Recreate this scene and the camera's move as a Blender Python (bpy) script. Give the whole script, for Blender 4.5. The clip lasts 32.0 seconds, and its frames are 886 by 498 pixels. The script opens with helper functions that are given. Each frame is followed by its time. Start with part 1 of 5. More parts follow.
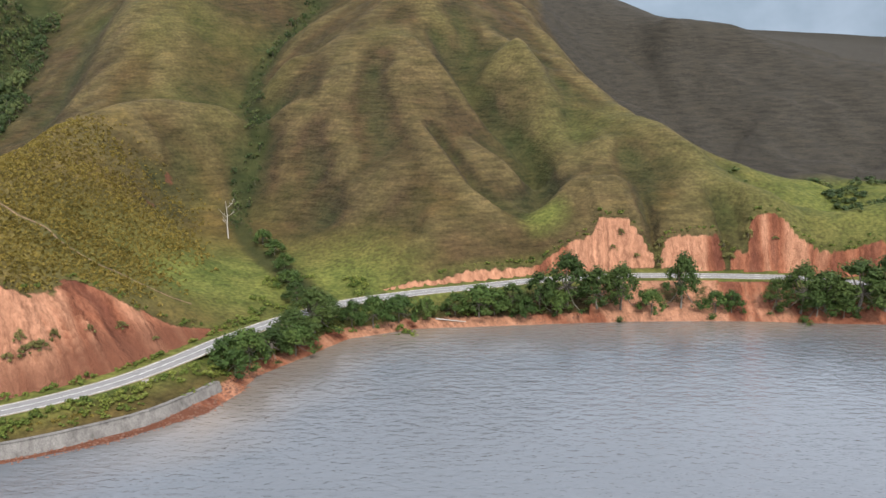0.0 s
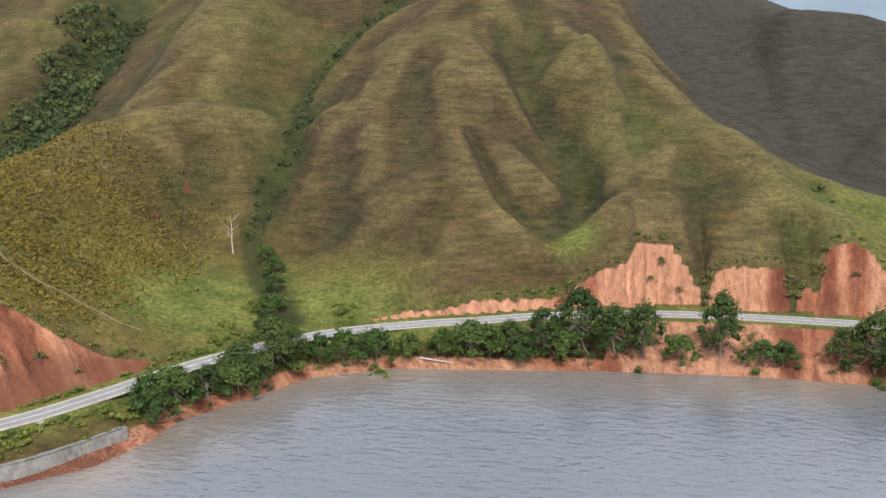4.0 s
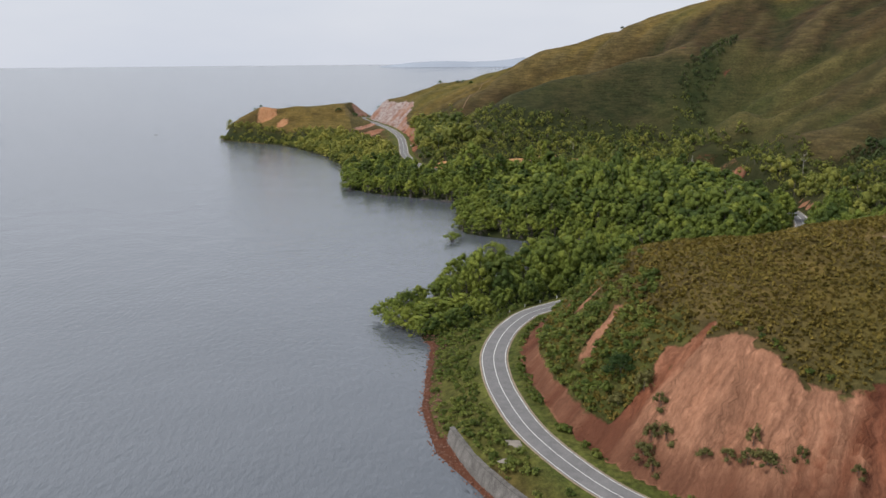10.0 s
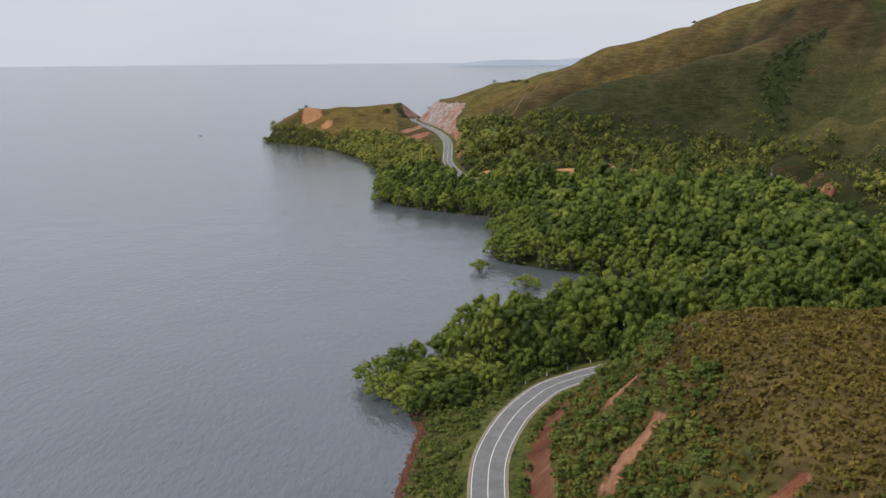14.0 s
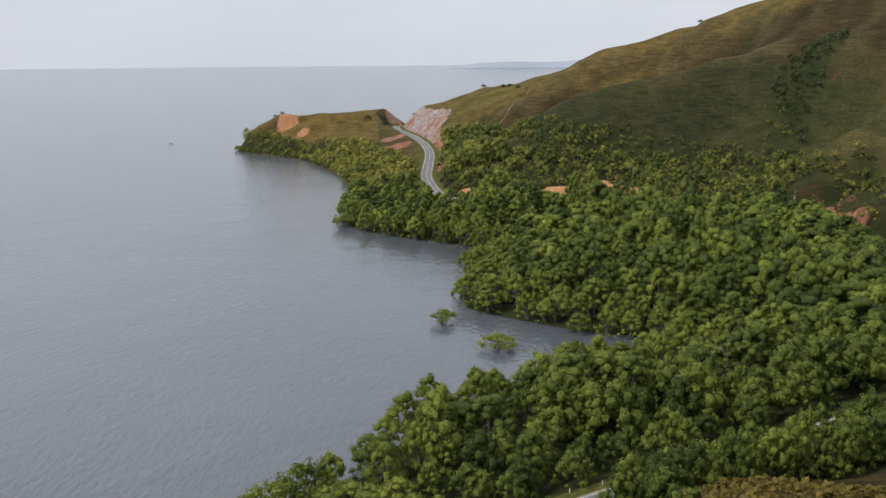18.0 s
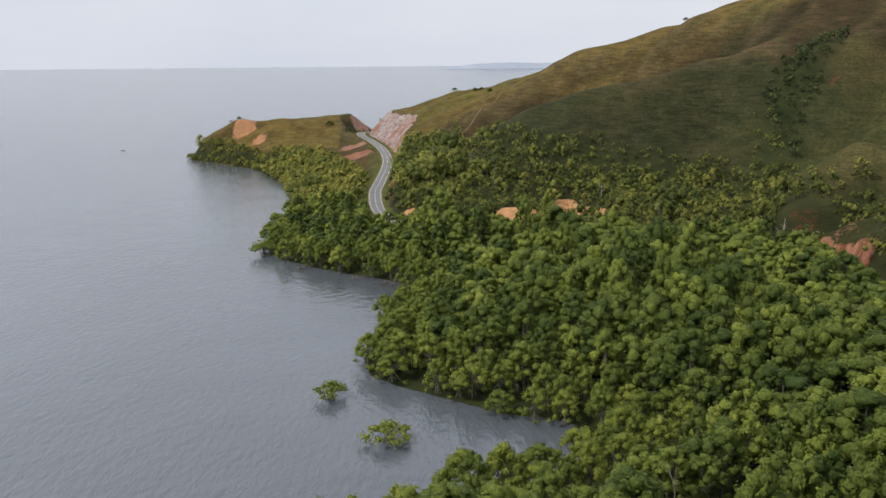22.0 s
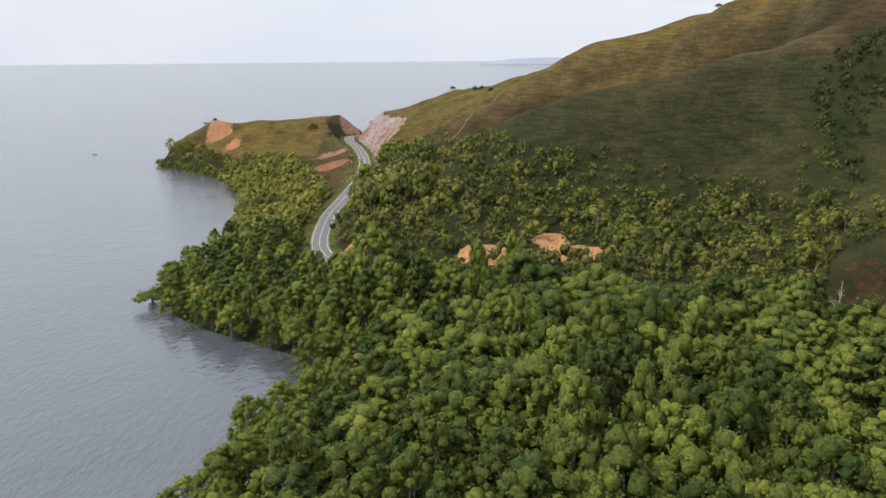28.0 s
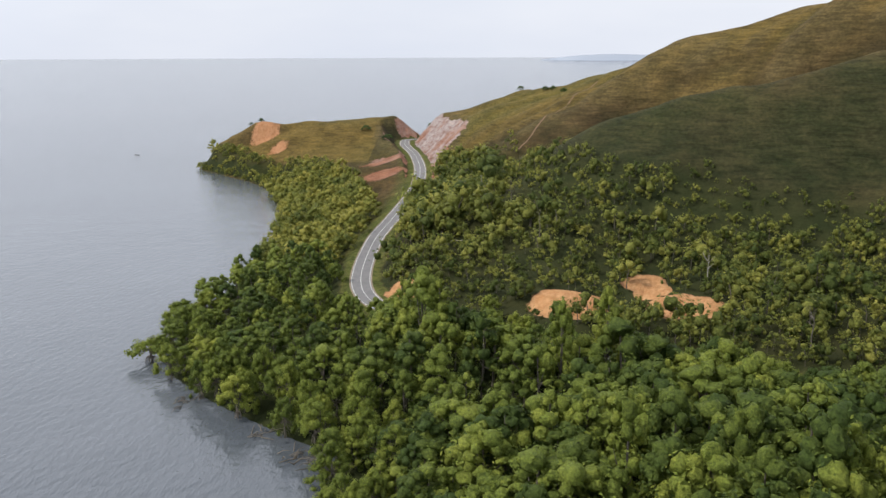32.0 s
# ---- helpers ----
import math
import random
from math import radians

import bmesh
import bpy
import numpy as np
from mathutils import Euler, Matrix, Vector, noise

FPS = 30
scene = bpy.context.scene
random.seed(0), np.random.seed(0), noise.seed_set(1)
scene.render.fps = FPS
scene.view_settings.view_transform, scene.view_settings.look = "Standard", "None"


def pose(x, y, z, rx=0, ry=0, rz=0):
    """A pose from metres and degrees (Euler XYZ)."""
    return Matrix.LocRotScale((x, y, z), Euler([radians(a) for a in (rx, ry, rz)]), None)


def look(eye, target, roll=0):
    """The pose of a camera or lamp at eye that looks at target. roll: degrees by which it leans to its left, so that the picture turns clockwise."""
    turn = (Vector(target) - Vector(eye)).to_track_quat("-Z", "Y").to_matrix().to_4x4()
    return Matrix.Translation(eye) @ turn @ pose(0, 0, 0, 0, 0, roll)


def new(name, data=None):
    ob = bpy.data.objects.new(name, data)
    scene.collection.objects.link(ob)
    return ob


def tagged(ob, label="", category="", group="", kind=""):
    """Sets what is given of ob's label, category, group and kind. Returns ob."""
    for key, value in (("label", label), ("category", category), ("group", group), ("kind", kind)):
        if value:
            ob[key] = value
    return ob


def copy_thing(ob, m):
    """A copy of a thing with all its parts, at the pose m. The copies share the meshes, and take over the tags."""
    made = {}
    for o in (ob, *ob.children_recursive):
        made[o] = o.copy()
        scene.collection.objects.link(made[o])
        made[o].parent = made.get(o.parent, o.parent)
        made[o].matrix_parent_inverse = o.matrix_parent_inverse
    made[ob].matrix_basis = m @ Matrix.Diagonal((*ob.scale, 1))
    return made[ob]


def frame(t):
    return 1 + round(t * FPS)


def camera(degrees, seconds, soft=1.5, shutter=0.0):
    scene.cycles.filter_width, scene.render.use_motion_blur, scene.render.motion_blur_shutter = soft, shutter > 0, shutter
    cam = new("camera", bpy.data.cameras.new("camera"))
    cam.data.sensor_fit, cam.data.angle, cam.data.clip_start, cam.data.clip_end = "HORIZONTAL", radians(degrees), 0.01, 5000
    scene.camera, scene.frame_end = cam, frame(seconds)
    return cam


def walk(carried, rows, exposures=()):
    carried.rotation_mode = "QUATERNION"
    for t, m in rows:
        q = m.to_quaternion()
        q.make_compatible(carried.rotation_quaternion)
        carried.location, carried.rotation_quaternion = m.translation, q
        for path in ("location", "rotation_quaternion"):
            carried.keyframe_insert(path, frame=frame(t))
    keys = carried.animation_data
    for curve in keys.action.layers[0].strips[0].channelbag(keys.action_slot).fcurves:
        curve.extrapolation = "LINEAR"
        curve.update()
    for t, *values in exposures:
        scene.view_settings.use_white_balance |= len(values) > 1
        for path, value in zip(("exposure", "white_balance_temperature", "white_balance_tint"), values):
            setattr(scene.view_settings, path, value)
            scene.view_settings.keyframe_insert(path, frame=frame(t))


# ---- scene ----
cam = camera(54.5, 32.0)
METRES, EYE, TILT, LEAN, TURN = 480.0, 77.4, -12.39, -0.12, 0.0
ROWS = [
    (0.0, 0.0, 0.0, 0.0, -0.0, 0.0, -0.0),
    (0.5, 0.0133, 0.0075, 0.0014, 0.12, 0.02, 0.05),
    (1.0, 0.0265, 0.0156, 0.0029, 0.24, 0.05, 0.1),
    (1.5, 0.04, 0.0242, 0.0047, 0.4, 0.08, 0.15),
    (2.0, 0.0533, 0.0334, 0.0063, 0.55, 0.1, 0.18),
    (2.5, 0.0656, 0.0436, 0.0087, 0.74, 0.06, 0.25),
    (4.5, 0.0934, 0.0951, 0.0194, 16.62, -0.42, -3.03),
    (5.0, 0.0981, 0.1098, 0.0226, 24.32, -0.99, -4.54),
    (5.5, 0.1007, 0.1249, 0.0257, 31.69, -1.71, -5.95),
    (6.0, 0.1017, 0.1399, 0.0288, 38.73, -2.56, -7.2),
    (6.5, 0.1005, 0.1549, 0.0317, 45.31, -3.49, -8.23),
    (7.0, 0.0977, 0.1692, 0.0346, 51.51, -4.47, -9.15),
    (7.5, 0.093, 0.1831, 0.0375, 57.16, -5.48, -9.85),
    (8.0, 0.0874, 0.1957, 0.0398, 62.59, -6.48, -10.43),
    (8.5, 0.0798, 0.2081, 0.0422, 67.82, -7.56, -10.93),
    (9.0, 0.0706, 0.2199, 0.0442, 72.73, -8.57, -11.32),
    (9.5, 0.061, 0.23, 0.0461, 77.17, -9.5, -11.58),
    (10.0, 0.0498, 0.2393, 0.0481, 81.11, -10.34, -11.75),
    (10.5, 0.0382, 0.2481, 0.0494, 83.77, -10.89, -11.8),
    (11.0, 0.0253, 0.2558, 0.0507, 85.31, -11.26, -11.88),
    (11.5, 0.0115, 0.2627, 0.0518, 85.69, -11.34, -11.91),
    (12.0, -0.0026, 0.2686, 0.0529, 85.73, -11.36, -11.94),
    (12.5, -0.0168, 0.274, 0.0542, 85.77, -11.38, -11.92),
    (13.0, -0.0317, 0.279, 0.0554, 85.81, -11.4, -11.91),
    (13.5, -0.0468, 0.2834, 0.0566, 85.83, -11.42, -11.89),
    (14.0, -0.0622, 0.2879, 0.0577, 85.88, -11.41, -11.89),
    (14.5, -0.0773, 0.2919, 0.0591, 85.9, -11.42, -11.85),
    (16.5, -0.1394, 0.3074, 0.0633, 85.91, -11.39, -11.86),
    (17.0, -0.1546, 0.3121, 0.0643, 85.91, -11.36, -11.85),
    (17.5, -0.1693, 0.3175, 0.0657, 85.93, -11.33, -11.85),
    (18.0, -0.1841, 0.3239, 0.0669, 85.97, -11.3, -11.86),
    (18.5, -0.1986, 0.3306, 0.0685, 85.98, -11.29, -11.86),
    (19.0, -0.2128, 0.3378, 0.0704, 86.0, -11.28, -11.83),
    (19.5, -0.2272, 0.3453, 0.0719, 86.02, -11.27, -11.87),
    (20.0, -0.2414, 0.3525, 0.0739, 86.02, -11.29, -11.85),
    (20.5, -0.2561, 0.36, 0.0755, 86.02, -11.28, -11.87),
    (21.0, -0.2704, 0.3675, 0.0774, 86.01, -11.26, -11.86),
    (21.5, -0.2843, 0.3758, 0.0793, 86.03, -11.26, -11.87),
    (22.0, -0.2975, 0.3846, 0.0814, 86.02, -11.27, -11.89),
    (22.5, -0.3101, 0.3946, 0.0835, 86.06, -11.28, -11.91),
    (23.0, -0.3229, 0.4046, 0.0856, 86.08, -11.31, -11.92),
    (23.5, -0.3361, 0.4136, 0.0876, 86.09, -11.36, -11.94),
    (24.0, -0.3499, 0.4213, 0.0892, 86.08, -11.4, -11.96),
    (24.5, -0.3643, 0.428, 0.0906, 86.06, -11.41, -11.95),
    (25.0, -0.3788, 0.434, 0.0918, 86.07, -11.42, -11.97),
    (25.5, -0.3937, 0.4392, 0.0932, 86.15, -11.48, -11.95),
    (27.5, -0.4544, 0.4556, 0.0966, 88.0, -11.96, -11.96),
    (28.0, -0.4702, 0.4588, 0.0975, 88.8, -12.16, -11.92),
    (28.5, -0.4861, 0.462, 0.0984, 89.67, -12.37, -11.9),
    (29.0, -0.5019, 0.4647, 0.099, 90.54, -12.54, -11.94),
    (29.5, -0.5179, 0.4672, 0.0996, 91.14, -12.68, -12.01),
    (30.0, -0.5339, 0.4683, 0.0998, 91.56, -12.82, -12.06),
    (30.5, -0.5492, 0.4676, 0.0998, 91.99, -12.98, -12.11),
    (31.0, -0.564, 0.4651, 0.0994, 92.35, -13.1, -12.14),
    (31.5, -0.5783, 0.4608, 0.0986, 92.63, -13.2, -12.16),
    (32.0, -0.5923, 0.4554, 0.0975, 92.95, -13.29, -12.18),
]
walk(cam, [(t, pose(0, 0, EYE, TILT, LEAN, TURN) @ pose(METRES * x, METRES * y, METRES * z, 90 + pitch, roll, yaw)) for t, x, y, z, yaw, pitch, roll in ROWS],
     [(0, 0.8), (4.5, 0.8), (6, 0.74), (7.5, 0.4), (9, 0.03), (10.5, -0.2), (13, -0.26), (19, -0.15), (25, 0.0), (28, 0.1), (32, 0.12)])

# ---- world and light ----
SUN_ELEV, SUN_AZIM = 50.0, 163.0   # degrees; azimuth clockwise from +y
world = bpy.data.worlds.new("overcast_sky")
scene.world = world
world.use_nodes = True
wn, wl = world.node_tree.nodes, world.node_tree.links
wn.clear()
sky = wn.new("ShaderNodeTexSky")
sky.sky_type, sky.sun_disc = "NISHITA", False
sky.sun_elevation, sky.sun_rotation = radians(SUN_ELEV), radians(SUN_AZIM)
sky.air_density, sky.dust_density = 1.2, 4.0
sky_gain = wn.new("ShaderNodeVectorMath")
sky_gain.operation = "SCALE"
sky_gain.inputs["Scale"].default_value = 0.09
wl.new(sky.outputs["Color"], sky_gain.inputs[0])
coord = wn.new("ShaderNodeTexCoord")
cloud_map = wn.new("ShaderNodeMapping")
cloud_map.inputs["Scale"].default_value = (1.2, 1.2, 4.5)
cloud = wn.new("ShaderNodeTexNoise")
cloud.inputs["Scale"].default_value, cloud.inputs["Detail"].default_value = 1.6, 5.0
wl.new(coord.outputs["Generated"], cloud_map.inputs["Vector"])
wl.new(cloud_map.outputs["Vector"], cloud.inputs["Vector"])
cloud_ramp = wn.new("ShaderNodeValToRGB")
cloud_ramp.color_ramp.elements[0].position, cloud_ramp.color_ramp.elements[0].color = 0.3, (0.75, 0.805, 0.93, 1)
cloud_ramp.color_ramp.elements[1].position, cloud_ramp.color_ramp.elements[1].color = 0.72, (0.90, 0.93, 1.01, 1)
wl.new(cloud.outputs["Fac"], cloud_ramp.inputs["Fac"])
# the veil of cloud is brighter round the hidden sun
toward = wn.new("ShaderNodeVectorMath")
toward.operation = "DOT_PRODUCT"
toward.inputs[1].default_value = (math.sin(radians(SUN_AZIM)) * math.cos(radians(SUN_ELEV)), math.cos(radians(SUN_AZIM)) * math.cos(radians(SUN_ELEV)), math.sin(radians(SUN_ELEV)))
wl.new(coord.outputs["Generated"], toward.inputs[0])
veil = wn.new("ShaderNodeMapRange")
veil.inputs["From Min"].default_value, veil.inputs["From Max"].default_value = 0.1, 1.0
veil.inputs["To Min"].default_value, veil.inputs["To Max"].default_value = 1.0, 1.5
wl.new(toward.outputs["Value"], veil.inputs["Value"])
veiled = wn.new("ShaderNodeVectorMath")
veiled.operation = "SCALE"
# thicker, darker cloud overhead than near the horizon
updown = wn.new("ShaderNodeSeparateXYZ")
wl.new(coord.outputs["Generated"], updown.inputs["Vector"])
thick = wn.new("ShaderNodeMapRange")
thick.inputs["From Min"].default_value, thick.inputs["From Max"].default_value = 0.42, 0.95
thick.inputs["To Min"].default_value, thick.inputs["To Max"].default_value = 1.0, 0.4
wl.new(updown.outputs["Z"], thick.inputs["Value"])
rise = wn.new("ShaderNodeMapRange")
rise.inputs["From Min"].default_value, rise.inputs["From Max"].default_value = 0.1, 0.4
rise.inputs["To Min"].default_value, rise.inputs["To Max"].default_value = 1.0, 1.4
wl.new(updown.outputs["Z"], rise.inputs["Value"])
rise_mul = wn.new("ShaderNodeMath")
rise_mul.operation = "MULTIPLY"
wl.new(rise.outputs["Result"], rise_mul.inputs[0])
wl.new(thick.outputs["Result"], rise_mul.inputs[1])
veil_mul = wn.new("ShaderNodeMath")
veil_mul.operation = "MULTIPLY"
wl.new(veil.outputs["Result"], veil_mul.inputs[0])
wl.new(rise_mul.outputs["Value"], veil_mul.inputs[1])
wl.new(cloud_ramp.outputs["Color"], veiled.inputs[0])
wl.new(veil_mul.outputs["Value"], veiled.inputs["Scale"])
sky_mix = wn.new("ShaderNodeMix")
sky_mix.data_type = "RGBA"
sky_mix.inputs["Factor"].default_value = 0.86
wl.new(sky_gain.outputs["Vector"], sky_mix.inputs["A"])
wl.new(veiled.outputs["Vector"], sky_mix.inputs["B"])
backg = wn.new("ShaderNodeBackground")
backg.inputs["Strength"].default_value = 1.0
wl.new(sky_mix.outputs["Result"], backg.inputs["Color"])
world_out = wn.new("ShaderNodeOutputWorld")
wl.new(backg.outputs["Background"], world_out.inputs["Surface"])

sun_data = bpy.data.lights.new("sun", "SUN")
sun_data.energy, sun_data.angle, sun_data.color = 3.0, radians(8), (1.0, 0.945, 0.87)
sun = new("sun", sun_data)
az, el = radians(SUN_AZIM), radians(SUN_ELEV)
sun.matrix_world = look((300 * math.sin(az) * math.cos(el), 300 * math.cos(az) * math.cos(el), 300 * math.sin(el)), (0, 0, 0))

# ---- materials ----


def mat(name, rough=0.9, spec=0.25):
    m = bpy.data.materials.new(name)
    m.use_nodes = True
    b = m.node_tree.nodes["Principled BSDF"]
    b.inputs["Roughness"].default_value = rough
    b.inputs["Specular IOR Level"].default_value = spec
    return m, m.node_tree.nodes, m.node_tree.links, b


def tex_noise(nodes, links, scale, detail=4.0, rough=0.55, vec=None, stretch=None):
    n = nodes.new("ShaderNodeTexNoise")
    n.inputs["Scale"].default_value, n.inputs["Detail"].default_value, n.inputs["Roughness"].default_value = scale, detail, rough
    if vec is None:
        vec = nodes.new("ShaderNodeNewGeometry").outputs["Position"]
    if stretch:
        mp = nodes.new("ShaderNodeMapping")
        mp.inputs["Scale"].default_value = stretch
        links.new(vec, mp.inputs["Vector"])
        vec = mp.outputs["Vector"]
    links.new(vec, n.inputs["Vector"])
    return n.outputs["Fac"]


def ramp(nodes, links, fac, stops):
    r = nodes.new("ShaderNodeValToRGB")
    e = r.color_ramp.elements
    while len(e) < len(stops):
        e.new(0.5)
    for k, (p, c) in zip(e, stops):
        k.position, k.color = p, (*c, 1)
    links.new(fac, r.inputs["Fac"])
    return r.outputs["Color"]


def mixed(nodes, links, fac, a, b, blend="MIX"):
    m = nodes.new("ShaderNodeMix")
    m.data_type, m.blend_type = "RGBA", blend
    for sock, v in ((m.inputs["Factor"], fac), (m.inputs["A"], a), (m.inputs["B"], b)):
        if isinstance(v, (int, float)):
            sock.default_value = v
        elif isinstance(v, tuple):
            sock.default_value = (*v, 1)
        else:
            links.new(v, sock)
    return m.outputs["Result"]


def calc(nodes, links, op, a, b=0.0):
    m = nodes.new("ShaderNodeMath")
    m.operation = op
    for sock, v in zip(m.inputs, (a, b)):
        if isinstance(v, (int, float)):
            sock.default_value = v
        else:
            links.new(v, sock)
    return m.outputs["Value"]


def bump(nodes, links, bsdf, height, strength, distance):
    b = nodes.new("ShaderNodeBump")
    b.inputs["Strength"].default_value, b.inputs["Distance"].default_value = strength, distance
    links.new(height, b.inputs["Height"])
    links.new(b.outputs["Normal"], bsdf.inputs["Normal"])


def attr(nodes, name):
    a = nodes.new("ShaderNodeAttribute")
    a.attribute_name = name
    return a.outputs["Fac"]


def ground_material():
    m, n, l, b = mat("hillside_grass_and_soil", 0.95, 0.1)
    big = tex_noise(n, l, 0.018, 4)
    mid = tex_noise(n, l, 0.11, 5, 0.6)
    fine = tex_noise(n, l, 1.1, 4, 0.7)
    # dry grass with green and rusty patches
    dry = ramp(n, l, big, [(0.3, (0.028, 0.028, 0.012)), (0.5, (0.048, 0.034, 0.014)), (0.7, (0.060, 0.035, 0.018))])
    patch = ramp(n, l, mid, [(0.32, (0.015, 0.018, 0.006)), (0.52, (0.043, 0.032, 0.014)), (0.75, (0.069, 0.041, 0.022))])
    grass = mixed(n, l, 0.55, dry, patch)
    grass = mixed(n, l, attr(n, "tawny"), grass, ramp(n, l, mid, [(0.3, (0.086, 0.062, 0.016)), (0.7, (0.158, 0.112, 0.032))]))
    # steep ground is browner, level ground greener
    geo = n.new("ShaderNodeNewGeometry")
    sep = n.new("ShaderNodeSeparateXYZ")
    l.new(geo.outputs["Normal"], sep.inputs["Vector"])
    level = n.new("ShaderNodeMapRange")
    level.inputs["From Min"].default_value, level.inputs["From Max"].default_value = 0.70, 0.92
    l.new(sep.outputs["Z"], level.inputs["Value"])
    slope_mix = calc(n, l, "MULTIPLY", calc(n, l, "SUBTRACT", 1.0, level.outputs["Result"]), 0.6)
    grass = mixed(n, l, slope_mix, grass, ramp(n, l, mid, [(0.3, (0.023, 0.019, 0.011)), (0.7, (0.047, 0.034, 0.021))]))
    # thin dry grass on crests, fresher in hollows, relief shading painted into both
    grass = mixed(n, l, attr(n, "crest_light"), grass, ramp(n, l, mid, [(0.3, (0.066, 0.055, 0.023)), (0.7, (0.104, 0.080, 0.036))]))
    grass = mixed(n, l, attr(n, "grass_shade"), grass, ramp(n, l, mid, [(0.3, (0.019, 0.026, 0.010)), (0.7, (0.042, 0.044, 0.018))]))
    # uneven cattle steps that follow the contours
    wisp = tex_noise(n, l, 0.42, 5, 0.66, stretch=(0.26, 0.26, 2.0))
    streak = ramp(n, l, wisp, [(0.36, (0.62, 0.61, 0.62)), (0.5, (1.0, 1.0, 1.0)), (0.64, (1.34, 1.28, 1.2))])
    grass = mixed(n, l, calc(n, l, "SUBTRACT", 0.85, calc(n, l, "MULTIPLY", attr(n, "lush"), 0.6)), grass, streak, "MULTIPLY")
    tuft = ramp(n, l, tex_noise(n, l, 0.75, 3, 0.62), [(0.34, (0.40, 0.40, 0.40)), (0.66, (1.45, 1.40, 1.32))])
    grass = mixed(n, l, 0.45, grass, tuft, "MULTIPLY")
    green = ramp(n, l, mid, [(0.3, (0.049, 0.065, 0.015)), (0.7, (0.115, 0.121, 0.031))])
    green = mixed(n, l, 0.75, green, tuft, "MULTIPLY")
    grass = mixed(n, l, attr(n, "lush"), grass, green)
    # cloud shadow on the back hill, put into the grass colour as dark grey-brown
    grass = mixed(n, l, attr(n, "cloud_shade"), grass, ramp(n, l, fine, [(0.3, (0.020, 0.019, 0.015)), (0.7, (0.044, 0.038, 0.029))]))
    grass = mixed(n, l, calc(n, l, "MULTIPLY", attr(n, "cloud_shade"), 0.8), grass, streak, "MULTIPLY")
    floor = ramp(n, l, mid, [(0.3, (0.015, 0.022, 0.007)), (0.7, (0.037, 0.042, 0.014))])
    grass = mixed(n, l, attr(n, "wood"), grass, floor)
    # bare red earth with pale rills
    soil_a = ramp(n, l, tex_noise(n, l, 0.16, 5, 0.6, stretch=(1, 1, 0.45)), [(0.28, (0.105, 0.038, 0.024)), (0.48, (0.205, 0.082, 0.047)), (0.68, (0.34, 0.165, 0.105))])
    soil_b = ramp(n, l, tex_noise(n, l, 0.9, 5, 0.7, stretch=(1, 1, 0.22)), [(0.3, (0.6, 0.52, 0.48)), (0.65, (1.12, 1.08, 1.05))])
    soil = mixed(n, l, 0.7, soil_a, ramp(n, l, attr(n, "rib"), [(0.15, (0.080, 0.031, 0.021)), (0.5, (0.205, 0.082, 0.046)), (0.85, (0.370, 0.205, 0.130))]))
    # rills that run straight down the cut faces
    run = n.new("ShaderNodeCombineXYZ")
    l.new(calc(n, l, "ADD", attr(n, "along"), calc(n, l, "MULTIPLY", tex_noise(n, l, 0.3, 3), 2.2)), run.inputs["X"])
    l.new(calc(n, l, "MULTIPLY", attr(n, "away"), 0.11), run.inputs["Y"])
    rills = tex_noise(n, l, 0.8, 6, 0.74, vec=run.outputs["Vector"])
    soil = mixed(n, l, 0.75, soil, soil_b, "MULTIPLY")
    soil = mixed(n, l, 0.62, soil, ramp(n, l, rills, [(0.34, (0.36, 0.31, 0.29)), (0.5, (1.0, 0.97, 0.95)), (0.66, (1.6, 1.55, 1.5))]), "MULTIPLY")
    soil = mixed(n, l, attr(n, "pale"), soil, ramp(n, l, tex_noise(n, l, 0.19, 5, 0.7, stretch=(1, 1, 2.2)), [(0.32, (0.15, 0.095, 0.078)), (0.45, (0.26, 0.19, 0.17)), (0.55, (0.32, 0.29, 0.28)), (0.7, (0.43, 0.35, 0.30))]))
    soil = mixed(n, l, attr(n, "sand"), soil, ramp(n, l, tex_noise(n, l, 0.4, 4, 0.65), [(0.3, (0.42, 0.205, 0.085)), (0.7, (0.60, 0.36, 0.18))]))
    soil = mixed(n, l, calc(n, l, "MULTIPLY", attr(n, "sand"), 0.5), soil, soil_b, "MULTIPLY")
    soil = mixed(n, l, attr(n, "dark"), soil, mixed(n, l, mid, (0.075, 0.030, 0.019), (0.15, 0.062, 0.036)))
    edge = n.new("ShaderNodeMapRange")
    edge.inputs["From Min"].default_value, edge.inputs["From Max"].default_value = 0.38, 0.58
    l.new(calc(n, l, "ADD", attr(n, "soil"), calc(n, l, "MULTIPLY", calc(n, l, "SUBTRACT", tex_noise(n, l, 0.5, 4, 0.7), 0.5), 0.9)), edge.inputs["Value"])
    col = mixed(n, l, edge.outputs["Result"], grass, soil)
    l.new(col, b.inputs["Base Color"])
    relief = calc(n, l, "ADD", calc(n, l, "ADD", mid, calc(n, l, "MULTIPLY", rills, calc(n, l, "MULTIPLY", edge.outputs["Result"], 2.2))), calc(n, l, "MULTIPLY", wisp, calc(n, l, "SUBTRACT", 1.0, edge.outputs["Result"])))
    bump(n, l, b, calc(n, l, "ADD", fine, calc(n, l, "MULTIPLY", relief, 1.6)), 0.7, 0.8)
    return m


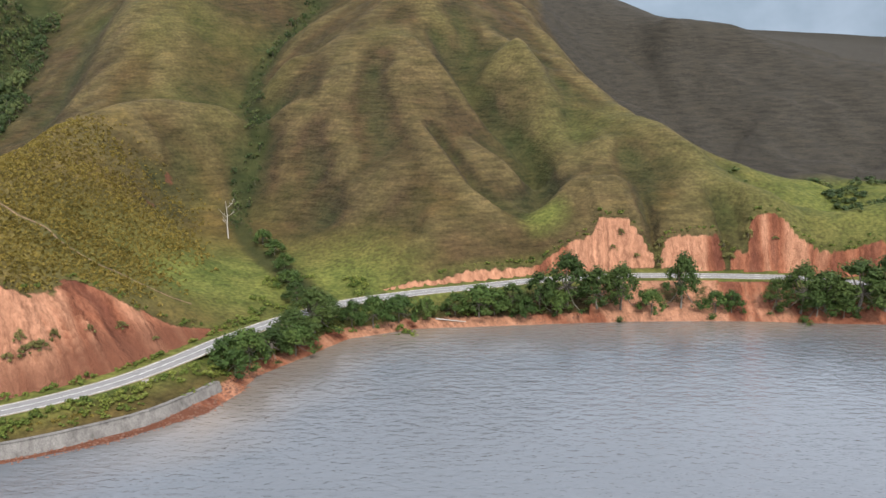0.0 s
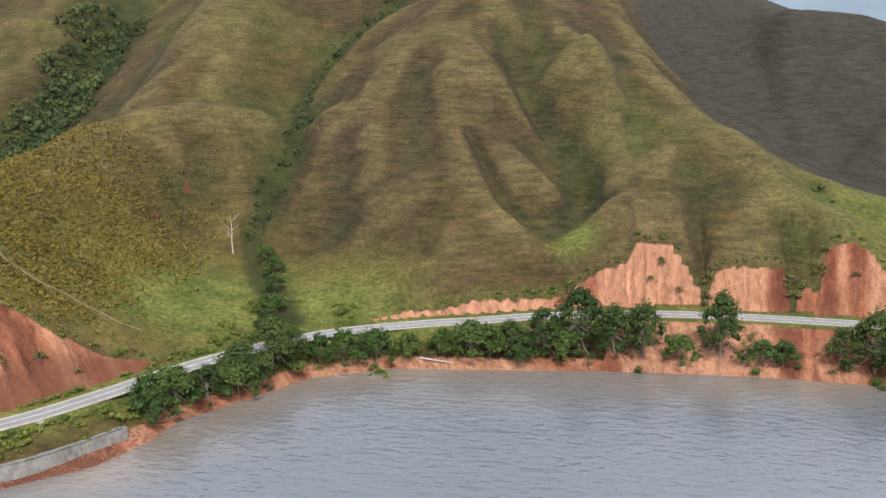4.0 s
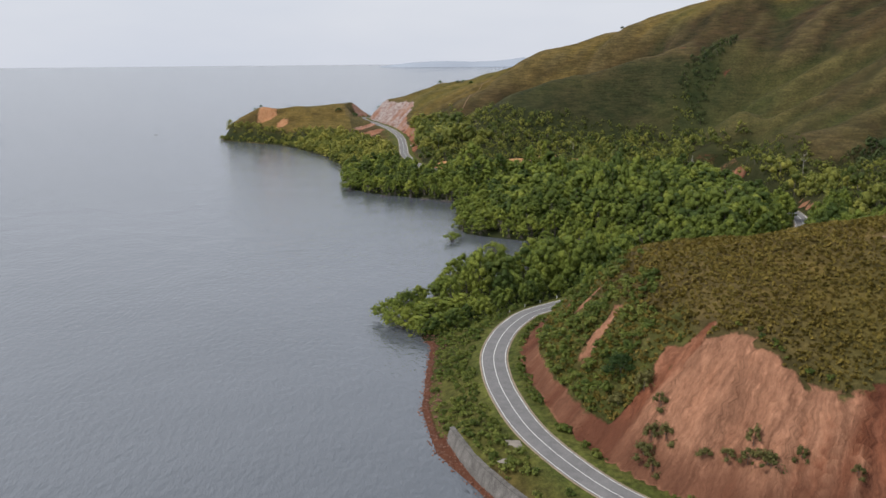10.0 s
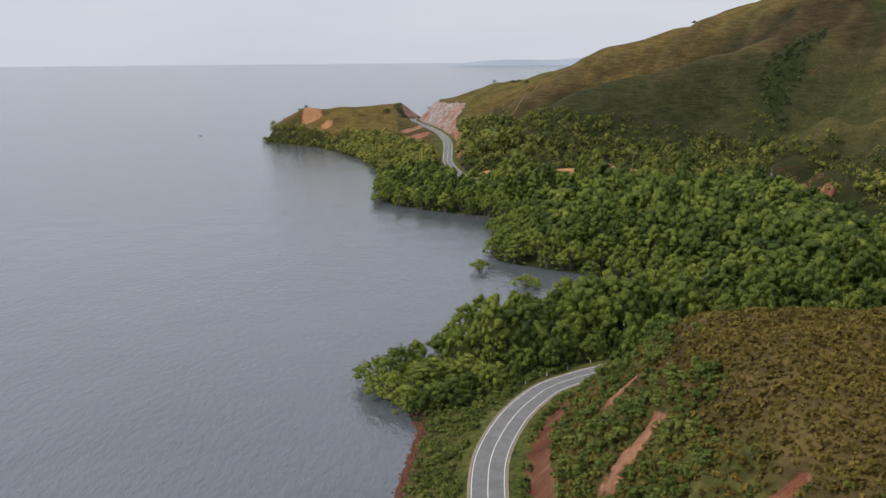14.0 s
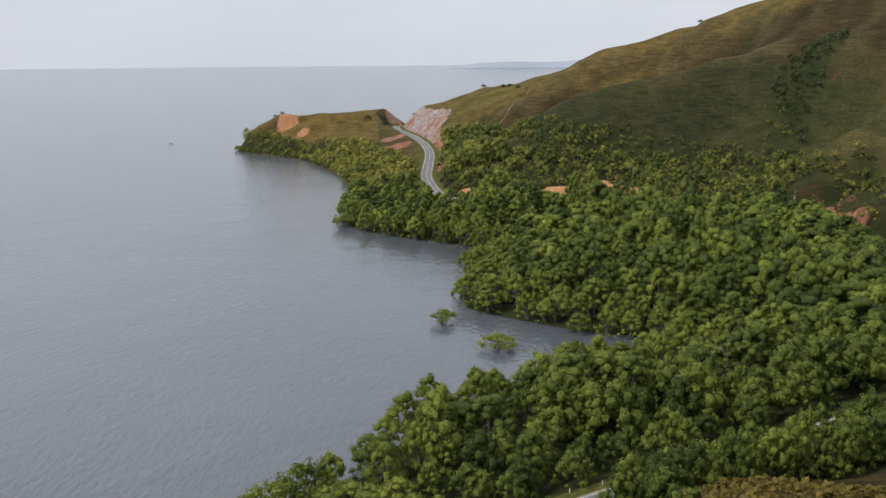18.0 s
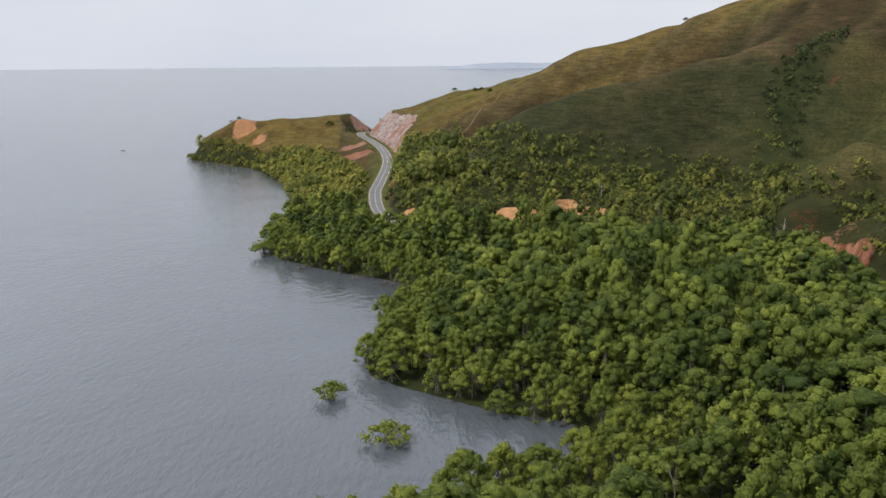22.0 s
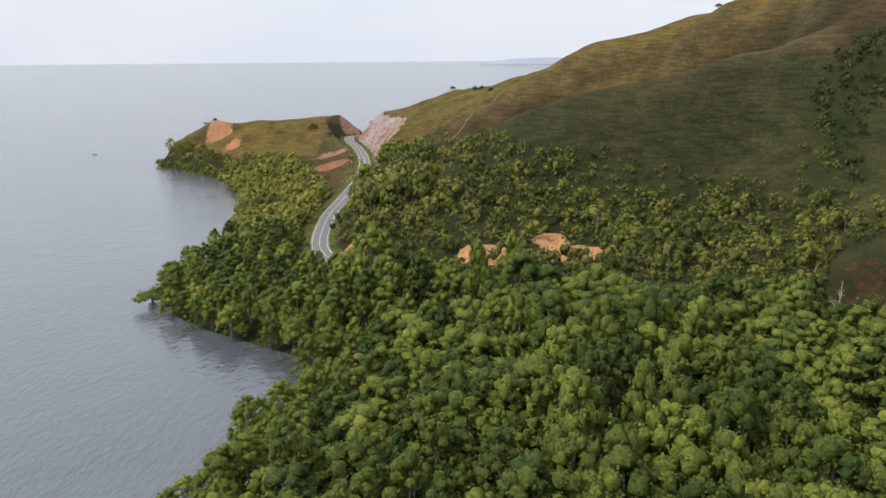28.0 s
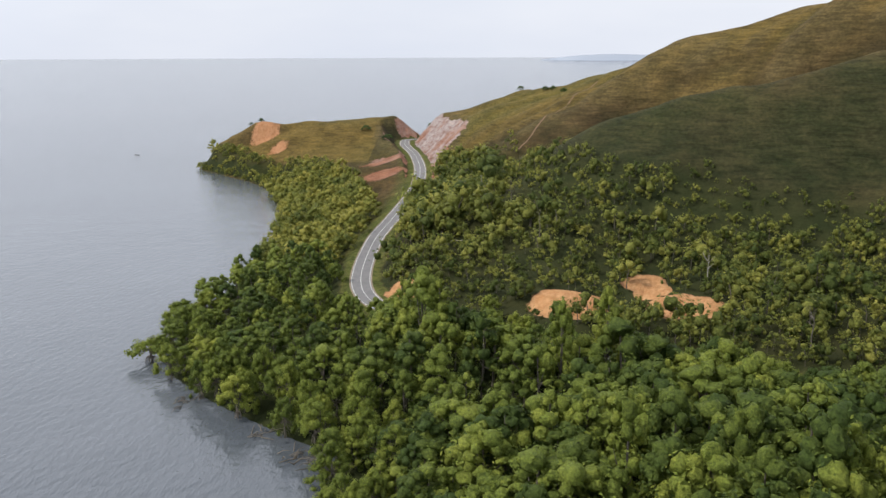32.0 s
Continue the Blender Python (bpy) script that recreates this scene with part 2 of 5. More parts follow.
def leaf_material(name, dark, mid_c, light):
    m, n, l, b = mat(name, 0.6, 0.2)
    isl = n.new("ShaderNodeNewGeometry").outputs["Random Per Island"]
    obj = n.new("ShaderNodeObjectInfo").outputs["Random"]
    patch = tex_noise(n, l, 0.13, 3, 0.6)
    fac = calc(n, l, "ADD", calc(n, l, "ADD", 0.05, calc(n, l, "MULTIPLY", isl, 0.15)), calc(n, l, "ADD", calc(n, l, "ADD", calc(n, l, "MULTIPLY", obj, 0.26), calc(n, l, "MULTIPLY", attr(n, "tint"), 0.42)), calc(n, l, "MULTIPLY", patch, 0.5)))
    tuft = tex_noise(n, l, 2.1, 4, 0.8)
    sprig = ramp(n, l, tuft, [(0.36, (0.46, 0.48, 0.46)), (0.64, (1.6, 1.56, 1.45))])
    l.new(mixed(n, l, 0.85, ramp(n, l, fac, [(0.2, dark), (0.5, mid_c), (0.85, light)]), sprig, "MULTIPLY"), b.inputs["Base Color"])
    bump(n, l, b, tuft, 0.8, 0.6)
    thin = n.new("ShaderNodeBsdfTranslucent")
    l.new(b.inputs["Base Color"].links[0].from_socket, thin.inputs["Color"])
    both = n.new("ShaderNodeMixShader")
    both.inputs["Fac"].default_value = 0.3
    l.new(b.outputs["BSDF"], both.inputs[1])
    l.new(thin.outputs["BSDF"], both.inputs[2])
    l.new(both.outputs["Shader"], n["Material Output"].inputs["Surface"])
    return m


def plain_material(name, a, c, scale, rough=0.9, spec=0.2, relief=0.0, stretch=None):
    m, n, l, b = mat(name, rough, spec)
    f = tex_noise(n, l, scale, 5, 0.65, stretch=stretch)
    g = tex_noise(n, l, scale * 7.3, 3, 0.6)
    l.new(mixed(n, l, 0.4, ramp(n, l, f, [(0.3, a), (0.7, c)]), ramp(n, l, g, [(0.3, a), (0.7, c)])), b.inputs["Base Color"])
    if relief:
        bump(n, l, b, g, 0.6, relief)
    return m


def water_material():
    m, n, l, b = mat("sheltered_bay_water", 0.12, 1.0)
    b.inputs["IOR"].default_value = 1.333
    l.new(mixed(n, l, attr(n, "shallow"), ramp(n, l, tex_noise(n, l, 0.006, 3), [(0.3, (0.066, 0.076, 0.088)), (0.7, (0.090, 0.101, 0.115))]), (0.20, 0.135, 0.075)), b.inputs["Base Color"])
    w1 = tex_noise(n, l, 0.55, 3, 0.6, stretch=(0.55, 1.0, 1.0))
    w2 = tex_noise(n, l, 0.05, 3, 0.5)
    bump(n, l, b, calc(n, l, "ADD", w1, calc(n, l, "MULTIPLY", w2, 1.5)), 0.55, 0.6)
    return m


GROUND = ground_material()
WATER = water_material()
ASPHALT = plain_material("worn_asphalt", (0.115, 0.112, 0.112), (0.205, 0.20, 0.198), 0.35, 0.85, 0.3, 0.02)
LINE = plain_material("road_paint", (0.48, 0.48, 0.46), (0.75, 0.75, 0.72), 1.5, 0.7)
SHOULDER = plain_material("sandy_shoulder", (0.16, 0.125, 0.08), (0.34, 0.27, 0.19), 0.5)
CONCRETE = plain_material("weathered_masonry", (0.045, 0.041, 0.037), (0.21, 0.197, 0.183), 0.55, 0.9, 0.2, 0.08, (1, 1, 0.6))
RUBBLE = plain_material("red_shore_rubble", (0.075, 0.036, 0.025), (0.20, 0.095, 0.062), 0.8, 0.85, 0.3, 0.2)
BARK = plain_material("grey_bark", (0.075, 0.062, 0.048), (0.19, 0.17, 0.14), 1.2, 0.9, 0.2, 0.05)
DEADWOOD = plain_material("bleached_wood", (0.22, 0.20, 0.175), (0.44, 0.41, 0.37), 1.2, 0.9)
LEAF = leaf_material("mangrove_leaves", (0.055, 0.087, 0.019), (0.166, 0.209, 0.037), (0.36, 0.38, 0.068))
LEAF_DARK = leaf_material("woodland_leaves", (0.065, 0.090, 0.019), (0.200, 0.215, 0.045), (0.42, 0.38, 0.085))
LEAF_SHORE = leaf_material("shore_tree_leaves", (0.018, 0.036, 0.010), (0.045, 0.075, 0.020), (0.095, 0.125, 0.032))
SCRUB = leaf_material("scrub_leaves", (0.055, 0.088, 0.017), (0.125, 0.160, 0.032), (0.22, 0.235, 0.055))
LEAF_BUSH = leaf_material("bush_leaves", (0.020, 0.044, 0.012), (0.052, 0.090, 0.022), (0.11, 0.15, 0.038))
LEAF_GULLY = leaf_material("gully_leaves", (0.022, 0.042, 0.014), (0.062, 0.088, 0.030), (0.145, 0.160, 0.055))
SCRUB_DRY = leaf_material("dry_scrub_leaves", (0.065, 0.070, 0.024), (0.135, 0.130, 0.045), (0.21, 0.185, 0.07))
TRAIL = plain_material("trodden_earth", (0.11, 0.07, 0.042), (0.22, 0.145, 0.09), 0.5)
GRASSBLADE = leaf_material("tussock_grass", (0.110, 0.088, 0.019), (0.170, 0.131, 0.028), (0.235, 0.172, 0.042))

# ---- the plan: coast, road and hill lines, in metres ----
COAST = [(2500, 600), (900, 330), (400, 262), (220, 250), (133, 248), (92, 251), (53, 250), (11, 245), (-8, 243), (-27, 233), (-36, 219), (-47, 203), (-48, 193), (-53, 180),
         (-69, 165), (-87, 155), (-112, 145), (-131, 139), (-152, 139), (-175, 143), (-195, 147), (-212, 144), (-228, 149), (-249, 160), (-262, 171), (-271, 187),
         (-284, 207), (-299, 236), (-314, 226), (-319, 213), (-329, 201), (-338, 190), (-345, 184), (-358, 182), (-374, 186), (-393, 189), (-420, 195), (-436, 195)]
COAST_WEST = [(-447, 180), (-462, 162), (-478, 147), (-491, 142), (-521, 139), (-570, 140), (-616, 138), (-671, 130), (-715, 117), (-759, 101), (-791, 84), (-825, 56), (-858, 29),
              (-888, 36), (-902, 68), (-908, 110), (-908, 150), (-890, 200), (-880, 260), (-890, 330), (-930, 450), (-1000, 700), (-1300, 1600), (-1500, 2600)]
COAST = COAST + COAST_WEST
ROAD = [(420, 280, 9), (240, 268, 8.5), (146, 266, 8), (117, 273, 8), (99, 275, 8), (80, 276, 8), (59, 276, 7.8), (31, 273, 7), (10, 267, 6.3), (-6, 262, 6), (-28, 250, 6), (-45, 232, 6), (-56, 216, 5.8),
        (-64, 201, 5.7), (-72, 188, 5.6), (-81, 178, 5.5), (-93, 168.5, 5.4), (-106, 162, 5.3), (-126, 157, 5.2), (-145, 156, 5.2), (-160, 157, 5.2), (-173, 159.5, 5.3), (-187, 165, 5.4), (-197, 171, 5.5), (-204, 177, 5.5), (-211, 188, 5.5)]
ROAD_WEST = [(-219, 205, 5.7), (-234, 240, 6.5), (-258, 285, 8), (-300, 316, 10), (-360, 330, 10), (-420, 334, 9), (-447, 312, 9), (-462, 270, 9), (-478, 236, 9), (-500, 203, 8.5), (-528, 187, 8.5),
             (-585, 183, 9.5), (-628, 186, 11), (-685, 190, 13.5), (-742, 188, 15.5), (-800, 180, 17), (-846, 170, 18.5), (-872, 175, 19), (-885, 220, 17), (-884, 300, 14)]
ROAD = ROAD + ROAD_WEST

# crest, flank and valley lines of the hills: (x, y, height)
NOSE_CREST = [(-172, 194, 30), (-150, 213, 36.5), (-128, 226, 40.5), (-128, 246, 43), (-134, 280, 47.5), (-133, 315, 53), (-132, 329, 54.3), (-117, 361, 59.5), (-124, 388, 57), (-130, 408, 64), (-140, 446, 88), (-160, 480, 106), (-150, 560, 140)]
NOSE_EAST = [(-108, 192, 28.5), (-101, 199, 25.5), (-81, 208, 20), (-107, 227, 34), (-96, 226, 26), (-79, 228, 17), (-66, 231, 9), (-103, 302, 26.6), (-105, 329, 34), (-95, 379, 56), (-100, 260, 27), (-80, 262, 15), (-87, 285, 18)]
NOSE_FOOT = [(-171, 183, 23.5), (-161, 185, 26), (-136, 195, 33.5), (-125, 172, 19), (-100, 170, 15), (-150, 165, 14), (-178, 172, 14), (-80, 190, 12), (-190, 180, 10), (-66, 210, 8), (-190, 200, 16), (-185, 230, 20), (-175, 270, 25), (-185, 320, 27), (-165, 240, 31)]
RAVINE = [(-40, 258, 6.5), (-55, 278, 10), (-68, 298, 14.5), (-78, 322, 22), (-81, 348, 31), (-79, 373, 40), (-84, 397, 48), (-95, 424, 58), (-98, 460, 74), (-90, 500, 92), (-80, 560, 115)]
MAIN_HILL = [(-31, 291, 15.5), (-4, 282, 17.4), (-18, 318, 38.8), (13, 331, 41.4), (-58, 335, 32), (-68, 379, 60), (-74, 420, 77), (-64, 480, 100), (-26, 417, 89.5), (-6, 396, 79), (-12, 470, 114), (0, 560, 145), (-50, 300, 17), (-12, 270, 9), (10, 295, 21), (26, 330, 36)]
GULLY_EAST = [(30, 300, 19), (36, 322, 25), (36, 341, 32), (27, 360, 42), (14, 386, 59), (8, 428, 82), (4, 462, 101)]
EAST_SPUR = [(57, 289, 25.3), (56, 341, 46), (92, 355, 47), (75, 424, 62), (67, 475, 78), (45, 535, 113), (39, 414, 79), (48, 385, 62), (25, 473, 104), (97, 306, 34), (115, 312, 29.5), (60, 310, 34)]
EAST_CUTS = [(112, 290, 25.5), (79, 292, 17), (96, 294, 22), (130, 292, 18), (150, 288, 23), (35, 286, 14), (14, 280, 12), (-1.5, 272, 9.3), (180, 286, 21), (260, 290, 22)]
BENCH = [(152, 327, 28), (200, 330, 29), (130, 390, 33), (110, 440, 42), (100, 500, 58), (200, 400, 33), (280, 380, 36), (400, 340, 30), (180, 305, 27)]
BACK_HILL = [(129, 557, 80), (141, 567, 100), (186, 572, 100), (243, 500, 71), (270, 536, 76), (180, 470, 55), (400, 500, 62), (110, 635, 118), (200, 650, 92), (300, 610, 68), (600, 560, 50)]
WEST_RAVINE = [(-213, 345, 26), (-221, 395, 37), (-229, 434, 49), (-239, 476, 66), (-253, 518, 86), (-262, 570, 108)]
SPUR_TWO = [(-265, 355, 32), (-295, 399, 50), (-285, 435, 70), (-290, 510, 104), (-300, 580, 135)]
VALLEY_TWO = [(-345, 365, 27), (-355, 410, 40), (-365, 455, 60), (-372, 520, 92)]
SPUR_THREE = [(-400, 365, 33), (-449, 399, 48), (-475, 378, 45), (-444, 500, 108), (-524, 480, 99), (-532, 372, 41), (-460, 600, 150), (-491, 386, 40)]
GULLY_WEST = [(-500, 340, 20), (-520, 362, 30), (-543, 378, 52), (-560, 391, 73), (-574, 410, 84)]
SPUR_FOUR = [(-652, 290, 44), (-640, 325, 50), (-632, 352, 57), (-605, 480, 112), (-566, 432, 91), (-560, 300, 34), (-690, 245, 36), (-727, 250, 46), (-712, 254, 47), (-560, 345, 40)]
SPUR_CREST = [(-608, 262, 48), (-605, 293, 58), (-605, 333, 66), (-601, 362, 75), (-586, 384, 81), (-590, 412, 86)]
MAIN_RIDGE = [(-790, 204, 37), (-812, 222, 45), (-826, 244, 52.5), (-784, 267, 59), (-740, 325, 82.5), (-698, 382, 102), (-670, 412, 110), (-640, 470, 132), (-600, 560, 155), (-450, 700, 180), (-150, 700, 185), (0, 700, 180), (-850, 320, 52), (-880, 420, 40)]
WEST_FOOT = [(-511, 258, 13), (-487, 240, 12), (-467, 240, 10), (-552, 212, 17), (-531, 300, 22), (-560, 250, 27), (-605, 215, 21), (-650, 215, 24), (-640, 250, 37), (-700, 212, 25), (-740, 210, 27), (-440, 354, 19), (-470, 330, 14), (-490, 290, 14)]
HEADLAND = [(-871, 66, 28), (-862, 142, 30), (-866, 100, 31.5), (-830, 105, 20), (-825, 93, 14), (-800, 130, 16), (-760, 150, 13), (-845, 148, 26), (-780, 165, 15), (-820, 150, 20), (-700, 165, 8), (-640, 165, 6), (-880, 90, 22), (-858, 60, 16)]
FLATS = [(-240, 200, 1.2), (-262, 230, 1.5), (-275, 262, 3), (-320, 250, 1), (-340, 290, 3.5), (-390, 300, 5), (-400, 240, 1), (-430, 260, 3), (-370, 215, 0.7), (-440, 215, 1.5), (-470, 190, 2), (-500, 165, 2), (-540, 160, 3), (-600, 160, 3.5), (-300, 300, 7),
         (-270, 318, 17), (-245, 305, 11), (-225, 240, 5), (-215, 300, 16), (-300, 340, 20), (-360, 345, 20), (-215, 195, 4)]
FAR_LAND = [(900, 700, 50), (1800, 1200, 60), (1200, 1800, 80), (0, 1500, 190), (-700, 1200, 190), (-300, 900, 210), (600, 1000, 60), (330, 800, 70), (-900, 1700, 150), (900, 420, 25), (600, 340, 20), (2300, 700, 60)]
HILL_LINES = [NOSE_CREST, NOSE_EAST, NOSE_FOOT, RAVINE, MAIN_HILL, GULLY_EAST, EAST_SPUR, EAST_CUTS, BENCH, BACK_HILL, WEST_RAVINE, SPUR_TWO, VALLEY_TWO, SPUR_THREE, GULLY_WEST, SPUR_FOUR, SPUR_CREST, MAIN_RIDGE, WEST_FOOT, HEADLAND, FLATS, FAR_LAND]
WALL_LINE = [(-135.5, 142.6), (-124, 144.4), (-113, 147.2), (-96, 153.8), (-81, 161), (-66, 172), (-59, 181), (-53, 192.3)]
SPUR_TRAIL = [(-125, 226), (-119, 228), (-113, 226), (-107, 227), (-101, 225), (-96, 226), (-88, 228), (-79, 228.5), (-70, 231)]
# folds in the slopes: line, depth (rib: minus) and half width
FOLDS = [([(-3, 440), (4, 420), (12, 400), (22, 377), (29, 366), (36, 354), (39, 340)], 4.5, 5), ([(-13, 412), (-3, 395), (8, 386), (18, 375), (27, 362), (33, 353)], -3.0, 5), ([(-4, 354), (-1, 346), (5, 329), (12, 317), (20, 309), (29, 304)], 4.0, 3.2),
         ([(-22, 388), (-13, 358), (-6, 336), (2, 320), (11, 308), (23, 300)], -2.2, 5), ([(62, 340), (56, 320), (44, 311), (36, 304)], -2.5, 6), ([(12, 352), (21, 335), (30, 320)], -2.0, 4), ([(42, 428), (28, 417), (17, 405)], -3.0, 6), ([(48, 521), (64, 430), (75, 395), (85, 358), (94, 334)], -5.0, 10), ([(44, 440), (52, 400), (57, 360), (58, 318)], 3.0, 7),
         ([(30, 440), (45, 395), (47, 355), (45, 310)], -2.5, 7), ([(70, 335), (74, 315), (78, 298)], 3.0, 7), ([(-131, 306), (-116, 302), (-102, 290), (-83, 266)], -3.2, 9), ([(-116, 350), (-105, 344), (-96, 329)], 4.5, 7),
         ([(-112, 328), (-103, 322), (-93, 312)], 2.5, 5), ([(-66, 440), (-60, 395), (-52, 350), (-44, 310)], 2.5, 8), ([(-40, 440), (-34, 390), (-26, 340), (-20, 300)], 2.0, 9), ([(-112, 256), (-95, 250), (-78, 247)], 1.5, 7),
         ([(-684, 288), (-664, 338), (-645, 385)], 15, 17), ([(-510, 452), (-516, 417), (-510, 390)], 6, 11),
         ([(-330, 480), (-318, 440), (-312, 395)], 6, 11), ([(-470, 470), (-478, 430), (-470, 395)], 6, 11), ([(-420, 520), (-415, 450), (-410, 395)], 2.5, 11), ([(-270, 560), (-268, 480), (-262, 400)], -5, 10), ([(-200, 520), (-190, 460), (-186, 400)], 6, 12),
         ([(-760, 300), (-735, 275), (-715, 262)], 3, 9), ([(-770, 330), (-775, 290), (-790, 250)], 3, 9), ([(-720, 400), (-690, 350), (-700, 310)], 4, 10), ([(-150, 300), (-165, 310), (-185, 312)], 3, 12), ([(-150, 350), (-170, 345), (-190, 335)], 4, 10)]
CREASES = (NOSE_CREST, RAVINE, GULLY_EAST, WEST_RAVINE, VALLEY_TWO, GULLY_WEST, SPUR_CREST)


def smooth_line(pts, step):
    """A rounded line through the given points, with a point every step metres."""
    p = np.array(pts, float)
    out = []
    for i in range(len(p) - 1):
        a, b, c, d = p[max(i - 1, 0)], p[i], p[i + 1], p[min(i + 2, len(p) - 1)]
        n = max(1, int(np.linalg.norm(c[:2] - b[:2]) / step))
        for t in np.arange(n) / n:
            out.append(0.5 * (2 * b + (c - a) * t + (2 * a - 5 * b + 4 * c - d) * t**2 + (3 * b - a - 3 * c + d) * t**3))
    out.append(p[-1])
    return np.array(out)


def near_line(x, y, line):
    """Distance to a line, the index along it, and the side (+ left of its run)."""
    best, idx, side = np.full(x.shape, 1e9), np.zeros(x.shape), np.ones(x.shape)
    for i in range(len(line) - 1):
        a, b = line[i, :2], line[i + 1, :2]
        d = b - a
        t = np.clip(((x - a[0]) * d[0] + (y - a[1]) * d[1]) / (d @ d + 1e-9), 0, 1)
        ex, ey = x - a[0] - t * d[0], y - a[1] - t * d[1]
        r = np.hypot(ex, ey)
        k = r < best
        best, idx = np.where(k, r, best), np.where(k, i + t, idx)
        side = np.where(k, np.sign(d[0] * ey - d[1] * ex), side)
    return best, idx, side


def value_noise(x, y, seed):
    """Smooth noise in -1..1 on a unit grid."""
    xi, yi = np.floor(x).astype(np.int64), np.floor(y).astype(np.int64)
    fx, fy = x - xi, y - yi
    fx, fy = fx * fx * (3 - 2 * fx), fy * fy * (3 - 2 * fy)

    def h(i, j):
        v = (i * 374761393 + j * 668265263 + seed * 974711) & 0x7FFFFFFF
        v = ((v ^ (v >> 13)) * 1274126177) & 0x7FFFFFFF
        return ((v ^ (v >> 16)) & 0xFFFF) / 32767.5 - 1
    return (h(xi, yi) * (1 - fx) + h(xi + 1, yi) * fx) * (1 - fy) + (h(xi, yi + 1) * (1 - fx) + h(xi + 1, yi + 1) * fx) * fy


def fbm(x, y, size, seed, octaves=4):
    v, a = 0.0, 1.0
    for k in range(octaves):
        v = v + a * value_noise(x / size * 2**k, y / size * 2**k, seed + k)
        a *= 0.5
    return v / 1.7


COAST_LINE = smooth_line(COAST, 12)
ROAD_LINE = smooth_line(ROAD, 4)
ROAD_COARSE = smooth_line(ROAD, 12)

controls = []
for hl in HILL_LINES:
    controls += list(smooth_line(hl, 14)) if hl in CREASES else [np.array(q, float) for q in hl]
controls = np.array(controls)
MQ = 5.0
gap = np.hypot(controls[:, None, 0] - controls[None, :, 0], controls[:, None, 1] - controls[None, :, 1])
nc = len(controls)
system = np.zeros((nc + 3, nc + 3))
system[:nc, :nc] = -np.sqrt(gap**2 + MQ**2)
system[:nc, :nc] += np.eye(nc) * 2.0
system[:nc, nc:] = np.c_[np.ones(nc), controls[:, :2] / 500]
system[nc:, :nc] = system[:nc, nc:].T
weights = np.linalg.solve(system, np.r_[controls[:, 2], 0, 0, 0])


def hill_height(x, y):
    out = np.empty(x.shape)
    for s in range(0, len(x), 20000):
        xs, ys = x[s:s + 20000], y[s:s + 20000]
        k = -np.sqrt((xs[:, None] - controls[:, 0])**2 + (ys[:, None] - controls[:, 1])**2 + MQ**2)
        out[s:s + 20000] = k @ weights[:nc] + weights[nc] + (xs * weights[nc + 1] + ys * weights[nc + 2]) / 500
    return out


def erosion():
    """How far running water has worn the slopes down, on a 4 m grid."""
    ex, ey = np.arange(-900, 344, 4.0), np.arange(190, 640, 4.0)
    gx, gy = np.meshgrid(ex, ey)
    h = hill_height(gx.ravel(), gy.ravel()).reshape(gx.shape) + fbm(gx, gy, 26, 17, 3) * 1.6
    ny, nx = h.shape
    acc = np.ones(h.shape)
    flat = h.ravel()
    order = np.argsort(-flat)
    accf = acc.ravel()
    for i in order:
        r, c = divmod(int(i), nx)
        if 0 < r < ny - 1 and 0 < c < nx - 1:
            best, to = 0.0, -1
            for o, w in ((-1, 1.0), (1, 1.0), (-nx, 1.0), (nx, 1.0), (-nx - 1, 0.707), (-nx + 1, 0.707), (nx - 1, 0.707), (nx + 1, 0.707)):
                g = (flat[i] - flat[i + o]) * w
                if g > best:
                    best, to = g, i + o
            if to >= 0:
                accf[to] += accf[i]
    wear = np.clip(np.log(accf.reshape(h.shape)) - 0.9, 0, 3.6)
    for _ in range(2):
        wear[1:-1, 1:-1] = (wear[1:-1, 1:-1] * 4 + 2 * (wear[:-2, 1:-1] + wear[2:, 1:-1] + wear[1:-1, :-2] + wear[1:-1, 2:]) + wear[:-2, :-2] + wear[2:, 2:] + wear[:-2, 2:] + wear[2:, :-2]) / 16
    return ex, ey, wear


WEAR_X, WEAR_Y, WEAR = erosion()


def worn(x, y):
    u = np.clip((x - WEAR_X[0]) / 4.0, 0, len(WEAR_X) - 1.001)
    v = np.clip((y - WEAR_Y[0]) / 4.0, 0, len(WEAR_Y) - 1.001)
    i, j = u.astype(int), v.astype(int)
    a, b = u - i, v - j
    w = (WEAR[j, i] * (1 - a) + WEAR[j, i + 1] * a) * (1 - b) + (WEAR[j + 1, i] * (1 - a) + WEAR[j + 1, i + 1] * a) * b
    return w * np.clip((x + 900) / 30, 0, 1) * np.clip((340 - x) / 30, 0, 1) * np.clip((y - 192) / 20, 0, 1) * np.clip((636 - y) / 30, 0, 1)


# height of the lip of the eastern road cuts: x, z
EAST_LIP = ([-20, -2, 9, 22, 32, 42, 51, 53.5, 64, 69, 73, 75, 81, 89, 94, 96.5, 100, 103, 106, 110, 117, 121, 126, 135, 144, 160, 200, 300], [7, 8.5, 11, 10.5, 11, 17.5, 21, 27, 27, 20, 11.5, 18.5, 21, 21, 19, 11.5, 15, 16, 25, 28, 26, 21, 16.5, 17, 19.5, 23, 22, 22])


